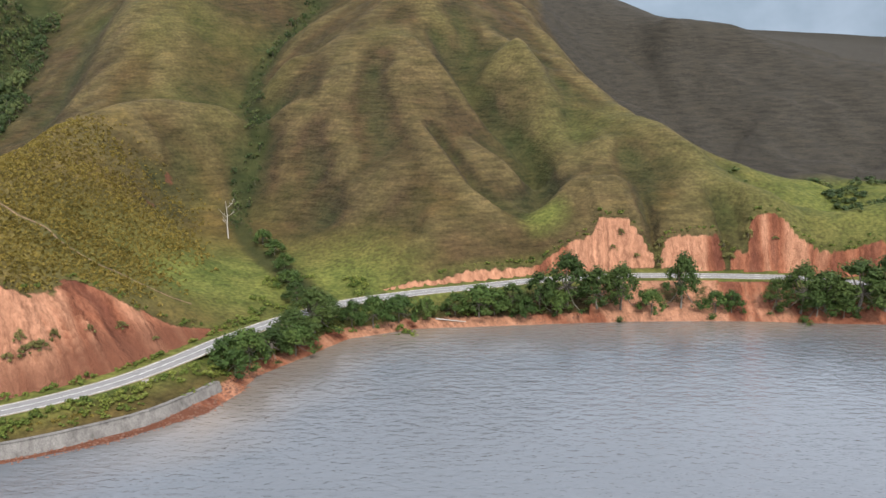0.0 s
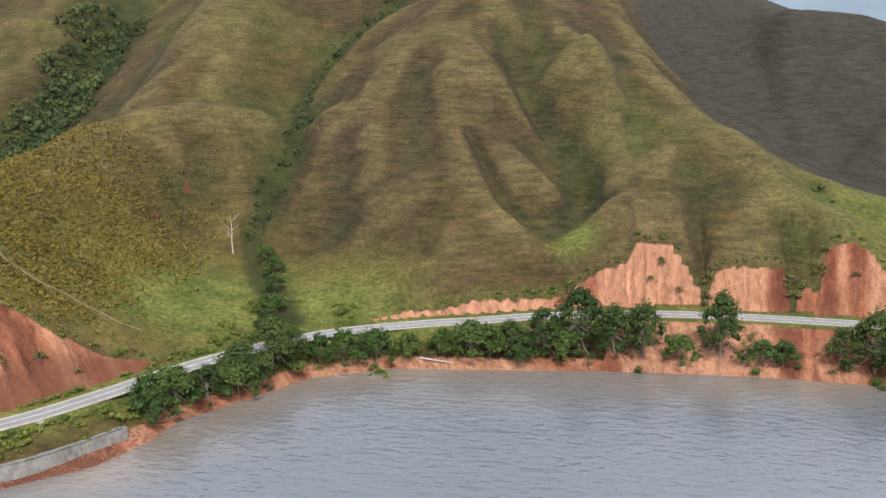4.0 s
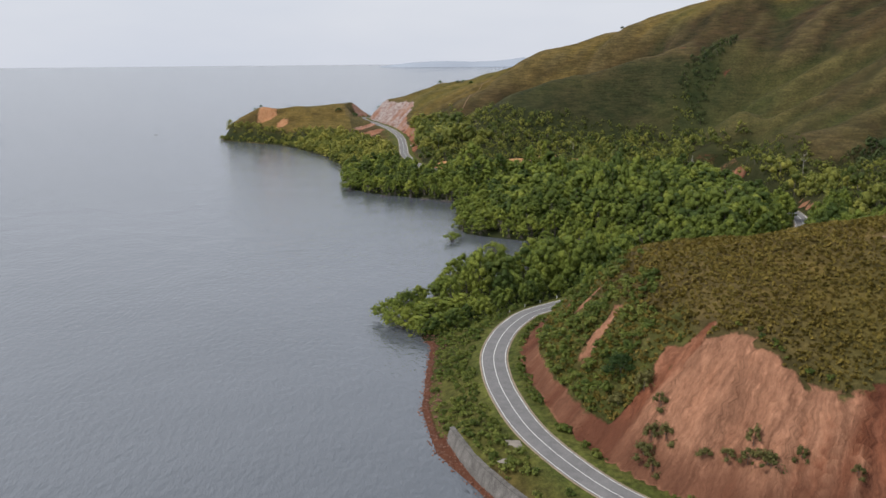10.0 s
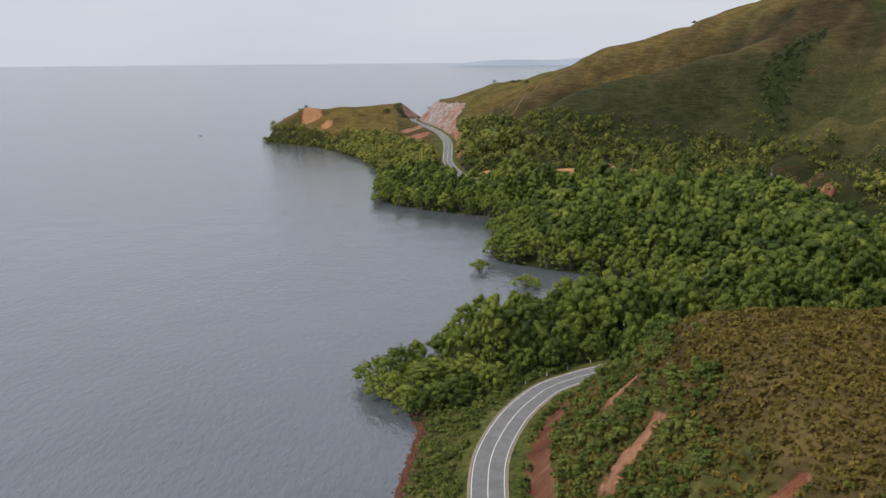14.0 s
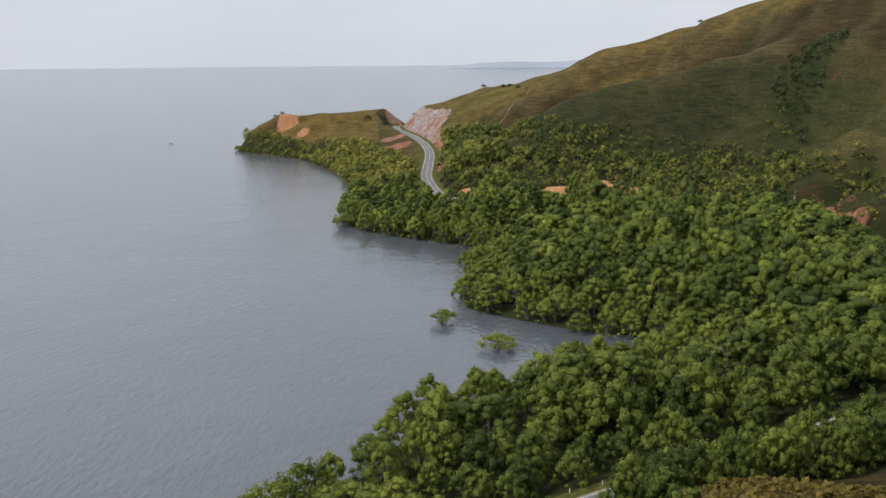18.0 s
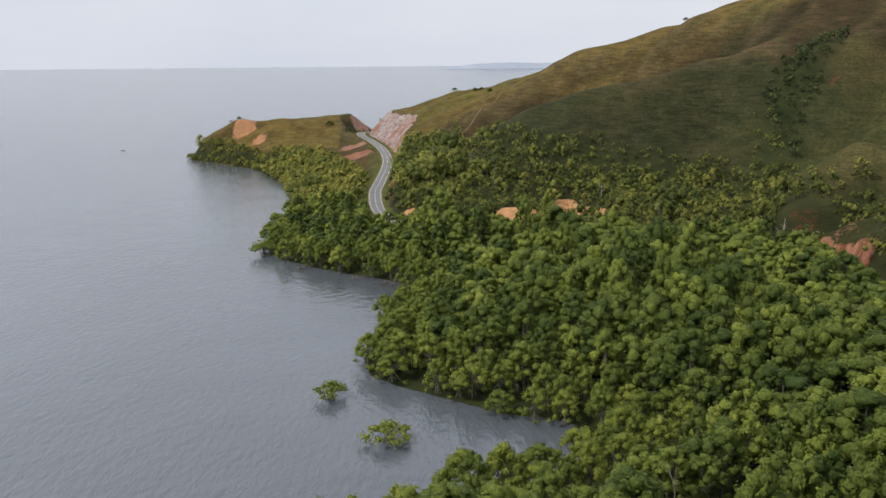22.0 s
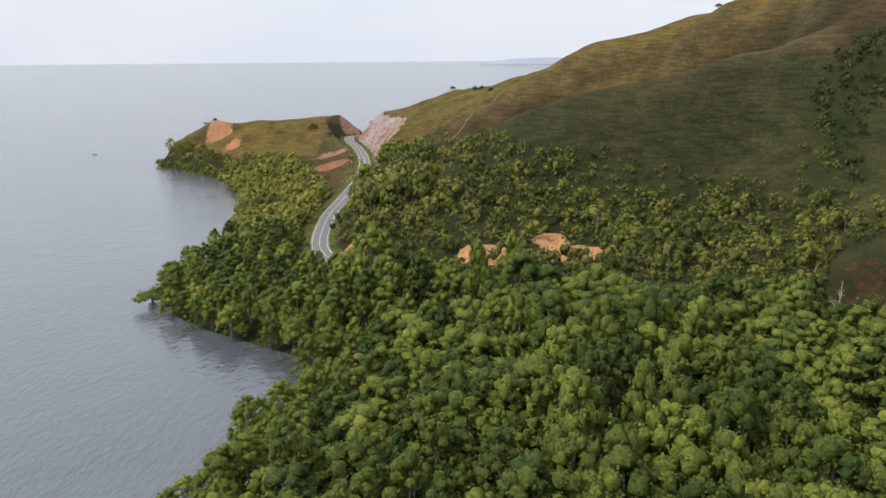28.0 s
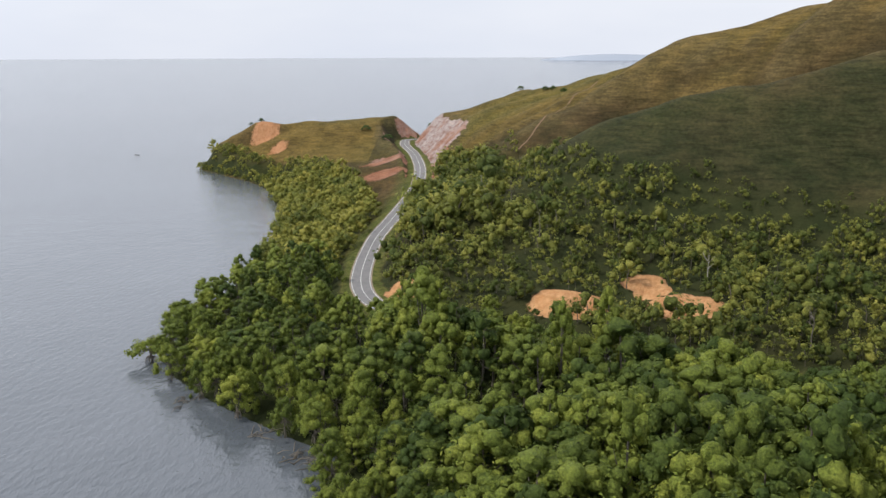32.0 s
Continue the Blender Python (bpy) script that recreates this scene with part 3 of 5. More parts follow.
def steepness(x, y):
    """How steeply the road was cut into the slope beside it."""
    s = np.full(x.shape, 0.9)
    s = np.where((x > -235) & (x < -50) & (y < 260), 1.12 - 0.2 * np.exp(-((x + 96) / 13)**2), s)
    s = np.where((x > -235) & (y < 260), s + (0.95 - s) * np.clip((-122 - x) / 10, 0, 1), s)
    s = np.where((x > -20) & (y > 250), 1.9, s)
    s = np.where((x < -700), 0.95, s)
    s = np.where((x > -460) & (x < -225) & (y > 270), 3.0, s)
    return s


# bare sand and red earth above the woodland road: x, y, radius
SANDS = [(-521, 201, 5), (-499, 243, 6.8), (-498, 251, 4.8), (-514, 267, 4.6), (-508, 268, 4.6), (-498, 271, 5.2), (-496, 279, 4.4), (-862, 74, 11), (-834, 90, 6), (-446, 343, 13), (-424, 347, 11), (-303, 331, 11)]


def ground(x, y):
    """Height of the ground, with masks for bare soil, pale and dark soil, lush grass and woodland floor."""
    x, y = np.asarray(x, float).ravel(), np.asarray(y, float).ravel()
    h = hill_height(x, y)
    for line, depth, width in FOLDS:
        d, _, _ = near_line(x, y, np.array(line, float))
        h = h - depth * np.exp(-(d / width)**2)
    for cx, cy, r in SANDS:
        near = np.exp(-((x - cx)**2 + (y - cy)**2) / (1.5 * r)**2)
        h = h + near * r * 0.34 * np.tanh((cx - x + 5.0 * fbm(x, y, 9, 23, 2)) / 2.0)
    slope_noise = fbm(x, y, 38, 11, 4)
    h = h + (1.4 - 2.5 * worn(x, y)) * np.clip((h - 10) / 14, 0, 1)
    h = h + slope_noise * np.clip((h - 6) / 30, 0, 1) * 2.0 + fbm(x, y, 7, 51, 2) * 0.25
    dc, _, side = near_line(x, y, COAST_LINE)
    # the coast runs from east to west, so the land lies on its right
    side = np.where((y > 264) & (x > -868) & (x < 200), -1, np.where((y < 128) & (x > -640), 1, side))
    inland = np.where(side < 0, dc, -dc)
    dr, ir, rside = near_line(x, y, ROAD_COARSE)
    zr = np.interp(ir, np.arange(len(ROAD_COARSE)), ROAD_COARSE[:, 2])
    ridged = np.abs(fbm(ir * 12 + fbm(x, y, 9, 75, 2) * 1.5, dr * 0.12, 4.0, 71, 2))
    rill = (0.45 - ridged) * 5.4 + fbm(ir * 12, dr * 0.1, 15, 81, 2) * 3.6 + fbm(x, y, 2.6, 73, 2) * 0.5
    rill_face = rill
    rill = np.where((x > -12) & (y > 258), rill * 0.35, rill)
    rill = rill * np.clip((h - zr) / 10, 0.2, 1)
    seaward = (rside > 0) & (x > -215)
    up = steepness(x, y) * np.clip(dr - 7.0 + rill * np.clip((dr - 7) / 8, 0, 1), 0, None)
    down = 0.42 * np.clip(dr - 5.2, 0, None)
    lip = np.interp(x + 1.2 * fbm(x, y, 5, 88, 2), EAST_LIP[0], EAST_LIP[1]) + 0.35 * fbm(x, y, 4, 89, 2)
    eastern = np.clip((x + 12) / 8, 0, 1) * (y > 258) * (rside < 0) * np.clip((42 - dr) / 20, 0, 1)
    h = h + (lip + 0.72 * (dr - 7 - (lip - zr) / 1.9) - h) * eastern
    natural = h
    h = np.clip(h, np.maximum(zr - down, 0.5), np.where(dr < 90, zr + up, 1e3))
    h = np.where(seaward, np.minimum(h, zr - 0.1 - 0.04 * dr), h)
    h = np.where(dr < 4.6, zr - 0.12, h)
    cut = np.clip((natural - h - 0.25) / 1.0, 0, 1) * (dr < 60) * (dr > 6.5) * ~seaward
    # shore
    east, head = x > -205, x < -805
    first = np.where(east, 13.0, np.where(head, 3.0, 10.0))
    bank_h = 0.05 + np.clip(inland, 0, first) * np.where(east, 0.36, 0.10) + np.clip(inland - first, 0, None) * np.where(head, 2.3, 1.0)
    dw, iw, wside = near_line(x, y, np.array(WALL_LINE))
    wall_zone = (dw < 16) & (iw > 0.02) & (iw < len(WALL_LINE) - 1.02)
    shore_h = np.where(wall_zone, np.where(wside > 0, 3.1 + dw * 0.3, np.minimum(inland * 0.2, 0.95)), bank_h)
    land = np.minimum(np.maximum(h, 0.35), shore_h)
    z = np.where(inland > 0, land, np.maximum(inland * 0.14, -5.0))
    soil = cut.copy()
    # the western end of the spur's cut is overgrown but for its foot and some slips
    overgrown = (x > -215) & (x < -117 + 5 * fbm(x, y, 8, 44, 2)) & (y < 215) & (dr < 40)
    slip = np.clip(fbm(x * 0.9 + y * 0.35, y * 0.4, 6, 47, 3) * 3.0 - 0.7, 0, 1)
    soil = np.where(overgrown, soil * np.maximum(slip * np.clip((26 + 5 * fbm(x, y, 8, 45, 2) - dr) / 3, 0, 1), np.clip(2.2 - (h - zr) / 2.2, 0, 1)), soil)
    notch = np.maximum(np.exp(-((x - 73) / 1.3)**2), np.exp(-((x - 96.5) / 1.3)**2))
    notch = np.maximum(notch, 0.8 * np.exp(-((x - 103) / 1.5)**2) * (z > 14))
    soil = np.where((x > 40) & (y > 262), soil * np.clip(1.25 - 1.4 * notch - 0.25 * np.clip(fbm(x, y, 5, 87, 2), 0, 1), 0, 1), soil)
    beach = np.clip(1.5 - inland / np.where(x > 45, 9.0, np.where(x < -136, 1.2, 4.5)), 0, 1) * (x > -200) * (x < 300)
    beach = np.where(wall_zone, (wside < 0) * 1.0, beach)
    soil = np.maximum(soil, beach)
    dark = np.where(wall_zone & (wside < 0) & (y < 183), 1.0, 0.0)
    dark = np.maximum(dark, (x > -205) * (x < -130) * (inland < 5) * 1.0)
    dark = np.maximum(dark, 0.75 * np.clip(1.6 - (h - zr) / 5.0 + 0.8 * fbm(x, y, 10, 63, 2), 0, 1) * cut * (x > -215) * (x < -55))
    pale = np.zeros_like(z)
    soil = np.where((x < -690) & (rside > 0), soil * np.clip(0.35 + 1.2 * fbm(x, y, 11, 68, 2), 0, 1), soil)
    pale = np.where((x < -690) & ~((x < -820) & (y < 112)), np.clip(0.55 + 1.1 * fbm(x, y, 13, 66, 3) + np.clip((-770 - x) / 60, -0.5, 0.3), 0, 0.9) * np.where(rside > 0, 0.35, 1.0), pale)
    z = z + np.where((x < -690) & (cut > 0.3), fbm(x, y, 6, 67, 3) * 1.4, 0.0)
    for cx, cy, r in ((-864, 33, 8), (-770, 166, 14), (-735, 168, 11), *SANDS):
        soil = np.maximum(soil, np.clip(1.3 - np.hypot(x - cx, y - cy) / r + 0.45 * fbm(x, y, 9, 29, 3), 0, 1))
    soil = np.where((x < -460) & (x > -600) & (dr < 16), soil * 0.25, soil)
    soil = np.where((x > -402) & (x < -328) & (y > 270), soil * 0.15, soil)
    soil = np.where((x < -203) & (x > -270) & (y > 194), soil * 0.2, soil)
    bank = (x > 46) & (x < 112) & seaward & (dr > 5.5)
    soil = np.where(bank, np.maximum(soil, 0.62 + 0.5 * fbm(x, y, 8, 31, 2)), soil)
    for cx, cy, r in ((-106, 331, 2.8), (-104, 302, 2.4), (-123, 327, 2.2), (-592, 390, 4), (-565, 405, 4.5), (-545, 402, 4)):
        scar = np.clip(1.2 - np.hypot(x - cx, (y - cy) * 0.7) / r + 0.5 * fbm(x, y, 3, 38, 2), 0, 1)
        soil, dark = np.maximum(soil, scar * 0.6), np.maximum(dark, np.clip(scar * 2, 0, 1))
    lush = np.clip(fbm(x, y, 60, 91, 3) * 0.5, 0, 0.5) * np.where((x > -210) & (x < -100) & (y < 300), 0.2, 1.0)
    for cx, cy, r in ((-62, 262, 34), (-35, 262, 30), (165, 320, 60), (-75, 250, 20), (36, 300, 8)):
        lush = np.maximum(lush, np.clip(1.4 - np.hypot(x - cx, y - cy) / r, 0, 1))
    lush = np.maximum(lush, np.clip(1 - (dr - 4) / 9, 0, 1) * (1 - cut))
    lush = np.maximum(lush, overgrown * 0.7 * (1 - soil) * np.clip((27 + 6 * fbm(x, y, 9, 46, 2) - dr) / 4, 0, 1))
    lush = np.maximum(lush, 0.5 * np.clip(1.5 - np.hypot(x + 92, (y - 245) * 0.6) / 24, 0, 1))
    wood = wooded(x, y, inland, dr)
    wood = wood * np.where(z > 9, 0.8, 1.0)
    lush = lush * (1 - wood)
    sand = np.zeros(x.shape)
    for cx, cy, r in SANDS[:9]:
        sand = np.maximum(sand, np.clip(2.5 - 1.5 * np.hypot(x - cx, y - cy) / r, 0, 1 if cx > -800 else 0.45))
    rib = np.clip(0.5 + rill_face * 0.24, 0, 1)
    rib = np.where((x < -470) & (x > -600), 0.95 + 0.15 * fbm(x, y, 5, 64, 2), np.where((x < -470) & (dr > 9), 0.72 + 0.2 * fbm(x, y, 5, 64, 2), rib))
    # tawny grass on the ridge behind the spur, its sunlit tone put in too
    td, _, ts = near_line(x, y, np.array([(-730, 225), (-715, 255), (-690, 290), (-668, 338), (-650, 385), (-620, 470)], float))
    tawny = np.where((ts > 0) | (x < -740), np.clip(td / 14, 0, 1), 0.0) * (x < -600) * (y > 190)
    tawny = np.maximum(tawny, 0.3 * np.clip(fbm(x, y, 70, 57, 3) * 1.3, 0, 1))
    tawny = np.maximum(tawny, 0.9 * np.clip(1.6 - np.hypot(x + 132, (y - 250) * 0.6) / 56, 0, 1))
    tawny = np.maximum(tawny, np.clip((-775 - x) / 15, 0, 0.9) * (y < 155))
    # where the back hill is painted darker for the cloud over it
    cloud_shade = np.clip((x - np.interp(y, [312, 355, 424, 475, 535], [125, 100, 82, 74, 52]) - 4) / 8, 0, 1) * np.clip((y - 345) / 15, 0, 1)
    return z, np.maximum(soil * (1 - np.clip(wood - cut - 0.2, 0, 1)), np.clip(sand * 2.2 - 1.0 + 0.9 * fbm(x, y, 5, 28, 3), 0, 1) * (sand > 0)), pale, dark, lush, wood, inland, dr, cloud_shade, rib, tawny, ir * 12, sand


def wooded(x, y, inland, dr):
    """1 where trees close over the ground."""
    w = np.zeros(x.shape)
    top = np.interp(x, [-710, -650, -596, -565, -540, -500, -400, -340, -260, -215], [214, 232, 258, 300, 338, 356, 372, 374, 366, 352])
    fade = np.clip((top + 22 * fbm(x, y, 34, 6, 3) - y) / 22 + 0.5, 0, 1)
    valley = (x < -198 - (y - 150) * 0.12 + 5 * fbm(x, y, 9, 15, 2)) & (x > -712) & (inland > -3)
    w = np.where(valley & ((x > -560) | (y > 192)), fade, w)
    coast_wood = (x < -470) & (x > -868) & (inland < 40) & (y < 175) & (inland > 0)
    w = np.where(coast_wood & ((x > -800) | (inland < 18)), 1.0, w)
    for line, width in ((RAVINE, 3.5), (WEST_RAVINE, 15), (VALLEY_TWO, 15), (GULLY_WEST, 10)):
        d, _, _ = near_line(x, y, np.array(line, float))
        w = np.maximum(w, np.clip(1.6 - d / width + 0.5 * fbm(x, y, 12, 8, 2), 0, 1))
    # the spur stays open grass down to the road
    w = np.where((y > 170) & (y < 262) & (x > np.interp(y, [188, 205, 240, 285], [-198, -203, -214, -236])) & (x > -240) & (x < -140), 0.0, w)
    w = np.where(dr < np.where((x < -270) & (x > -440), 3.6, 6.5), 0.0, w)
    return np.clip(w, 0, 1)


def mesh_from(name, verts, faces, mats, face_mat=None, smooth=True):
    """A mesh from arrays: verts n x 3, faces n x 3 or n x 4."""
    me = bpy.data.meshes.new(name)
    verts, faces = np.asarray(verts, np.float32), np.asarray(faces, np.int32)
    k = faces.shape[1]
    me.vertices.add(len(verts))
    me.vertices.foreach_set("co", verts.ravel())
    me.loops.add(faces.size)
    me.loops.foreach_set("vertex_index", faces.ravel())
    me.polygons.add(len(faces))
    me.polygons.foreach_set("loop_start", np.arange(0, faces.size, k, dtype=np.int32))
    me.polygons.foreach_set("loop_total", np.full(len(faces), k, np.int32))
    me.polygons.foreach_set("use_smooth", np.full(len(faces), smooth, bool))
    for q in mats:
        me.materials.append(q)
    if face_mat is not None:
        me.polygons.foreach_set("material_index", np.asarray(face_mat, np.int32))
    me.update(calc_edges=True)
    me.validate()
    return me


def set_attr(me, name, values):
    a = me.attributes.new(name, "FLOAT", "POINT")
    a.data.foreach_set("value", np.asarray(values, np.float32))


def steps(*spans):
    """Grid lines: (from, to, spacing) span by span."""
    out = [np.arange(a, b, s) for a, b, s in spans]
    return np.r_[np.concatenate(out), spans[-1][1]]


def grid_faces(nx, ny):
    i = (np.arange(ny - 1)[:, None] * nx + np.arange(nx - 1)[None, :]).ravel()
    return np.c_[i, i + 1, i + nx + 1, i + nx]


def shaded_spur(x, y):
    """Rank grass on the western spur's face, darkened because that face lies in shade."""
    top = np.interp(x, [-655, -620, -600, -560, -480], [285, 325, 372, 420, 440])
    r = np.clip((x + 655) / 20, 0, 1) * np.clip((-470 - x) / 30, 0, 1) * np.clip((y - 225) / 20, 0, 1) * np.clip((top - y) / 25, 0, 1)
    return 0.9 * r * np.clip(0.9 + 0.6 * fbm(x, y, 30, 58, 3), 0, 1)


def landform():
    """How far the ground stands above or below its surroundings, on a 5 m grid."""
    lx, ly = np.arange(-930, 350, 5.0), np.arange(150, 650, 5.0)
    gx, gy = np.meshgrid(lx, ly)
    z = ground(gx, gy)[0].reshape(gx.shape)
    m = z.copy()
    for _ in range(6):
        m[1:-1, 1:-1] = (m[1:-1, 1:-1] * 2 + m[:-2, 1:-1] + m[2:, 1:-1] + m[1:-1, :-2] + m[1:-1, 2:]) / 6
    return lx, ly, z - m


def build_ground():
    xs = steps((-2400, -1000, 100), (-1000, -940, 15), (-940, -560, 3.0), (-560, -240, 2.5), (-240, 165, 1.1), (165, 330, 4), (330, 900, 25), (900, 2600, 120))
    ys = steps((-20, 20, 20), (20, 130, 5), (130, 300, 1.25), (300, 420, 1.7), (420, 600, 3.2), (600, 900, 20), (900, 2600, 100))
    gx, gy = np.meshgrid(xs, ys)
    z, soil, pale, dark, lush, wood, inland, dr, cloud_shade, rib, tawny, along, sand = ground(gx, gy)
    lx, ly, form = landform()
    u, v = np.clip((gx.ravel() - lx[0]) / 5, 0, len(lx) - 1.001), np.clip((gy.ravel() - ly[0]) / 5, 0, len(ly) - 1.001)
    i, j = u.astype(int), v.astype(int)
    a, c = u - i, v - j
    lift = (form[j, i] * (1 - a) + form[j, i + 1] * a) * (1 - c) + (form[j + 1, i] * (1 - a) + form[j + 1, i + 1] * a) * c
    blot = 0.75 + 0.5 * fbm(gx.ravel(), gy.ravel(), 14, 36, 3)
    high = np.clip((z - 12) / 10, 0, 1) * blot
    me = mesh_from("ground", np.c_[gx.ravel(), gy.ravel(), z], grid_faces(len(xs), len(ys)), [GROUND])
    # colour masks; crest and hollow tones carry painted relief shading, the spur's too
    for name, v in (("soil", soil), ("pale", pale), ("dark", dark), ("lush", lush), ("wood", wood), ("cloud_shade", cloud_shade), ("rib", rib), ("tawny", tawny), ("along", along), ("sand", sand), ("away", dr), ("crest_light", np.clip(lift / 1.1, 0, 0.85) * high), ("grass_shade", np.maximum(np.clip(-lift / 1.8, 0, 0.8) * high, shaded_spur(gx.ravel(), gy.ravel())))):
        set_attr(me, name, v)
    return tagged(new("ground", me), "grassy hills with red road cuts and wooded valleys", "ground", kind="structure")


def build_water():
    rings = np.r_[np.arange(0, 900, 20), np.arange(900, 2000, 100), np.arange(2000, 4601, 260), 4620]
    turns = np.linspace(0, 2 * np.pi, 145)[:-1]
    r, a = np.meshgrid(rings, turns)
    x, y = -350 + r * np.cos(a), 150 + r * np.sin(a)
    # far out the sheet bends up to meet the true sea horizon
    z = 56 * np.clip((r - 1300) / 3300, 0, 1)**1.6
    n, k = len(turns), len(rings)
    i = (np.arange(n)[:, None] * k + np.arange(k - 1)[None, :]).ravel()
    j = (((np.arange(n) + 1) % n)[:, None] * k + np.arange(k - 1)[None, :]).ravel()
    me = mesh_from("water", np.c_[x.ravel(), y.ravel(), z.ravel()], np.c_[i, i + 1, j + 1, j], [WATER])
    dc, _, side = near_line(x.ravel(), y.ravel(), COAST_LINE)
    set_attr(me, "shallow", np.clip(1 - dc / 22, 0, 1) * 0.55 * np.clip((x.ravel() + 75) / 20, 0, 1))
    return tagged(new("water", me), "calm grey bay water with fine ripples", "water", kind="structure")


def ribbon(line, offset, width, lift, dashes=None):
    """A strip along a line, offset to its left."""
    d = np.gradient(line[:, :2], axis=0)
    d /= np.linalg.norm(d, axis=1)[:, None]
    nrm = np.c_[-d[:, 1], d[:, 0]]
    a, b = line[:, :2] + nrm * (offset - width / 2), line[:, :2] + nrm * (offset + width / 2)
    z = line[:, 2] + lift
    n = len(line)
    v = np.r_[np.c_[a, z], np.c_[b, z]]
    i = np.arange(n - 1)
    f = np.c_[i, i + 1, n + i + 1, n + i]
    return v, f if dashes is None else f[dashes]


def build_road():
    line = smooth_line(ROAD, 2)
    v, f = ribbon(line, 0, 6.9, -0.04)
    shoulder = tagged(new("road_shoulder", mesh_from("road_shoulder", v, f, [SHOULDER])), "sandy verge beside the asphalt", "shoulder", kind="structure")
    v, f = ribbon(line, 0, 6.1, 0.0)
    n = len(line)
    low = v - [0, 0, 0.3]
    v2 = np.r_[v, low]
    i = np.arange(n - 1)
    skirt = np.r_[np.c_[i, i + 2 * n, i + 2 * n + 1, i + 1], np.c_[i + n, i + n + 1, i + 3 * n + 1, i + 3 * n]]
    road = tagged(new("road", mesh_from("road", v2, np.r_[f, skirt], [ASPHALT], smooth=False)), "two-lane grey asphalt coast road with white lines", "road", kind="structure")
    for name, off, w in (("centre_line", 0, 0.15), ("edge_line", 2.75, 0.14), ("edge_line", -2.75, 0.14)):
        v, f = ribbon(line, off, w, 0.012)
        ob = new(name, mesh_from(name, v, f, [LINE]))
        ob.parent = road
    return road


build_ground()
build_water()
build_road()

# ---- plants ----
rng = np.random.default_rng(7)
PHI = (1 + 5**0.5) / 2
ICO_V = np.array([(-1, PHI, 0), (1, PHI, 0), (-1, -PHI, 0), (1, -PHI, 0), (0, -1, PHI), (0, 1, PHI), (0, -1, -PHI), (0, 1, -PHI), (PHI, 0, -1), (PHI, 0, 1), (-PHI, 0, -1), (-PHI, 0, 1)]) / math.sqrt(1 + PHI**2)
ICO_F = np.array([(0, 11, 5), (0, 5, 1), (0, 1, 7), (0, 7, 10), (0, 10, 11), (1, 5, 9), (5, 11, 4), (11, 10, 2), (10, 7, 6), (7, 1, 8), (3, 9, 4), (3, 4, 2), (3, 2, 6), (3, 6, 8), (3, 8, 9), (4, 9, 5), (2, 4, 11), (6, 2, 10), (8, 6, 7), (9, 8, 1)])


def unit(v):
    return v / (np.linalg.norm(v, axis=-1, keepdims=True) + 1e-9)


def joined(pieces):
    """One vertex and face array (with a material index a face) out of several."""
    vs, fs, ms, base = [], [], [], 0
    for v, f, m in pieces:
        vs.append(v), fs.append(f + base), ms.append(np.full(len(f), m))
        base += len(v)
    return np.concatenate(vs), np.concatenate(fs), np.concatenate(ms)


def leaves(centre, radii, n, size, droop=0.35, loose=0.0):
    """n leaf sprays over the upper part of a clump."""
    d = unit(rng.normal(size=(n, 3)))
    d[:, 2] = np.where(d[:, 2] < -0.45, -d[:, 2], d[:, 2])
    p = centre + d * radii * rng.uniform(0.78 - 0.3 * loose, 1.08 + loose, (n, 1))
    nrm = unit(d + rng.normal(size=(n, 3)) * droop + [0, 0, 0.25])
    t = unit(np.cross(nrm, rng.normal(size=(n, 3))))
    b = np.cross(nrm, t)
    s = size * rng.uniform(0.6, 1.35, (n, 1))
    v = np.stack([p - t * s, p + b * s * 0.7 + nrm * s * 0.12, p + t * s, p - b * s * 0.7 + nrm * s * 0.12], 1).reshape(-1, 3)
    k = np.arange(n)[:, None] * 4
    f = np.concatenate([k + [0, 1, 2], k + [0, 2, 3]], 1).reshape(-1, 3)
    return v, f


def limb(points, r0, r1, sides=5):
    """A tapered branch through points."""
    p = np.array(points, float)
    n = len(p)
    rad = np.linspace(r0, r1, n)
    d = unit(np.gradient(p, axis=0))
    side = unit(np.cross(d, [0.31, 0.95, 0.1]))
    up = np.cross(d, side)
    a = np.arange(sides) * 2 * np.pi / sides
    v = (p[:, None] + rad[:, None, None] * (np.cos(a)[None, :, None] * side[:, None] + np.sin(a)[None, :, None] * up[:, None])).reshape(-1, 3)
    f = []
    for i in range(n - 1):
        for j in range(sides):
            q, w = i * sides + j, i * sides + (j + 1) % sides
            f += [(q, w, w + sides), (q, w + sides, q + sides)]
    return v, np.array(f)


def rough_core(c, radii, fine):
    """A lumpy inner mass of foliage."""
    if not fine:
        return c + ICO_V * radii * 0.9 * rng.uniform(0.58, 1.15, (12, 1)), ICO_F
    mid = {}
    v = list(ICO_V)
    f = []
    for a, b, d in ICO_F:
        e = []
        for p, q in ((a, b), (b, d), (d, a)):
            key = (min(p, q), max(p, q))
            if key not in mid:
                mid[key] = len(v)
                v.append(unit(ICO_V[p] + ICO_V[q]))
            e.append(mid[key])
        f += [(a, e[0], e[2]), (b, e[1], e[0]), (d, e[2], e[1]), (e[0], e[1], e[2])]
    v = np.array(v)
    return c + v * radii * rng.uniform(0.62, 1.1, (len(v), 1)), np.array(f)


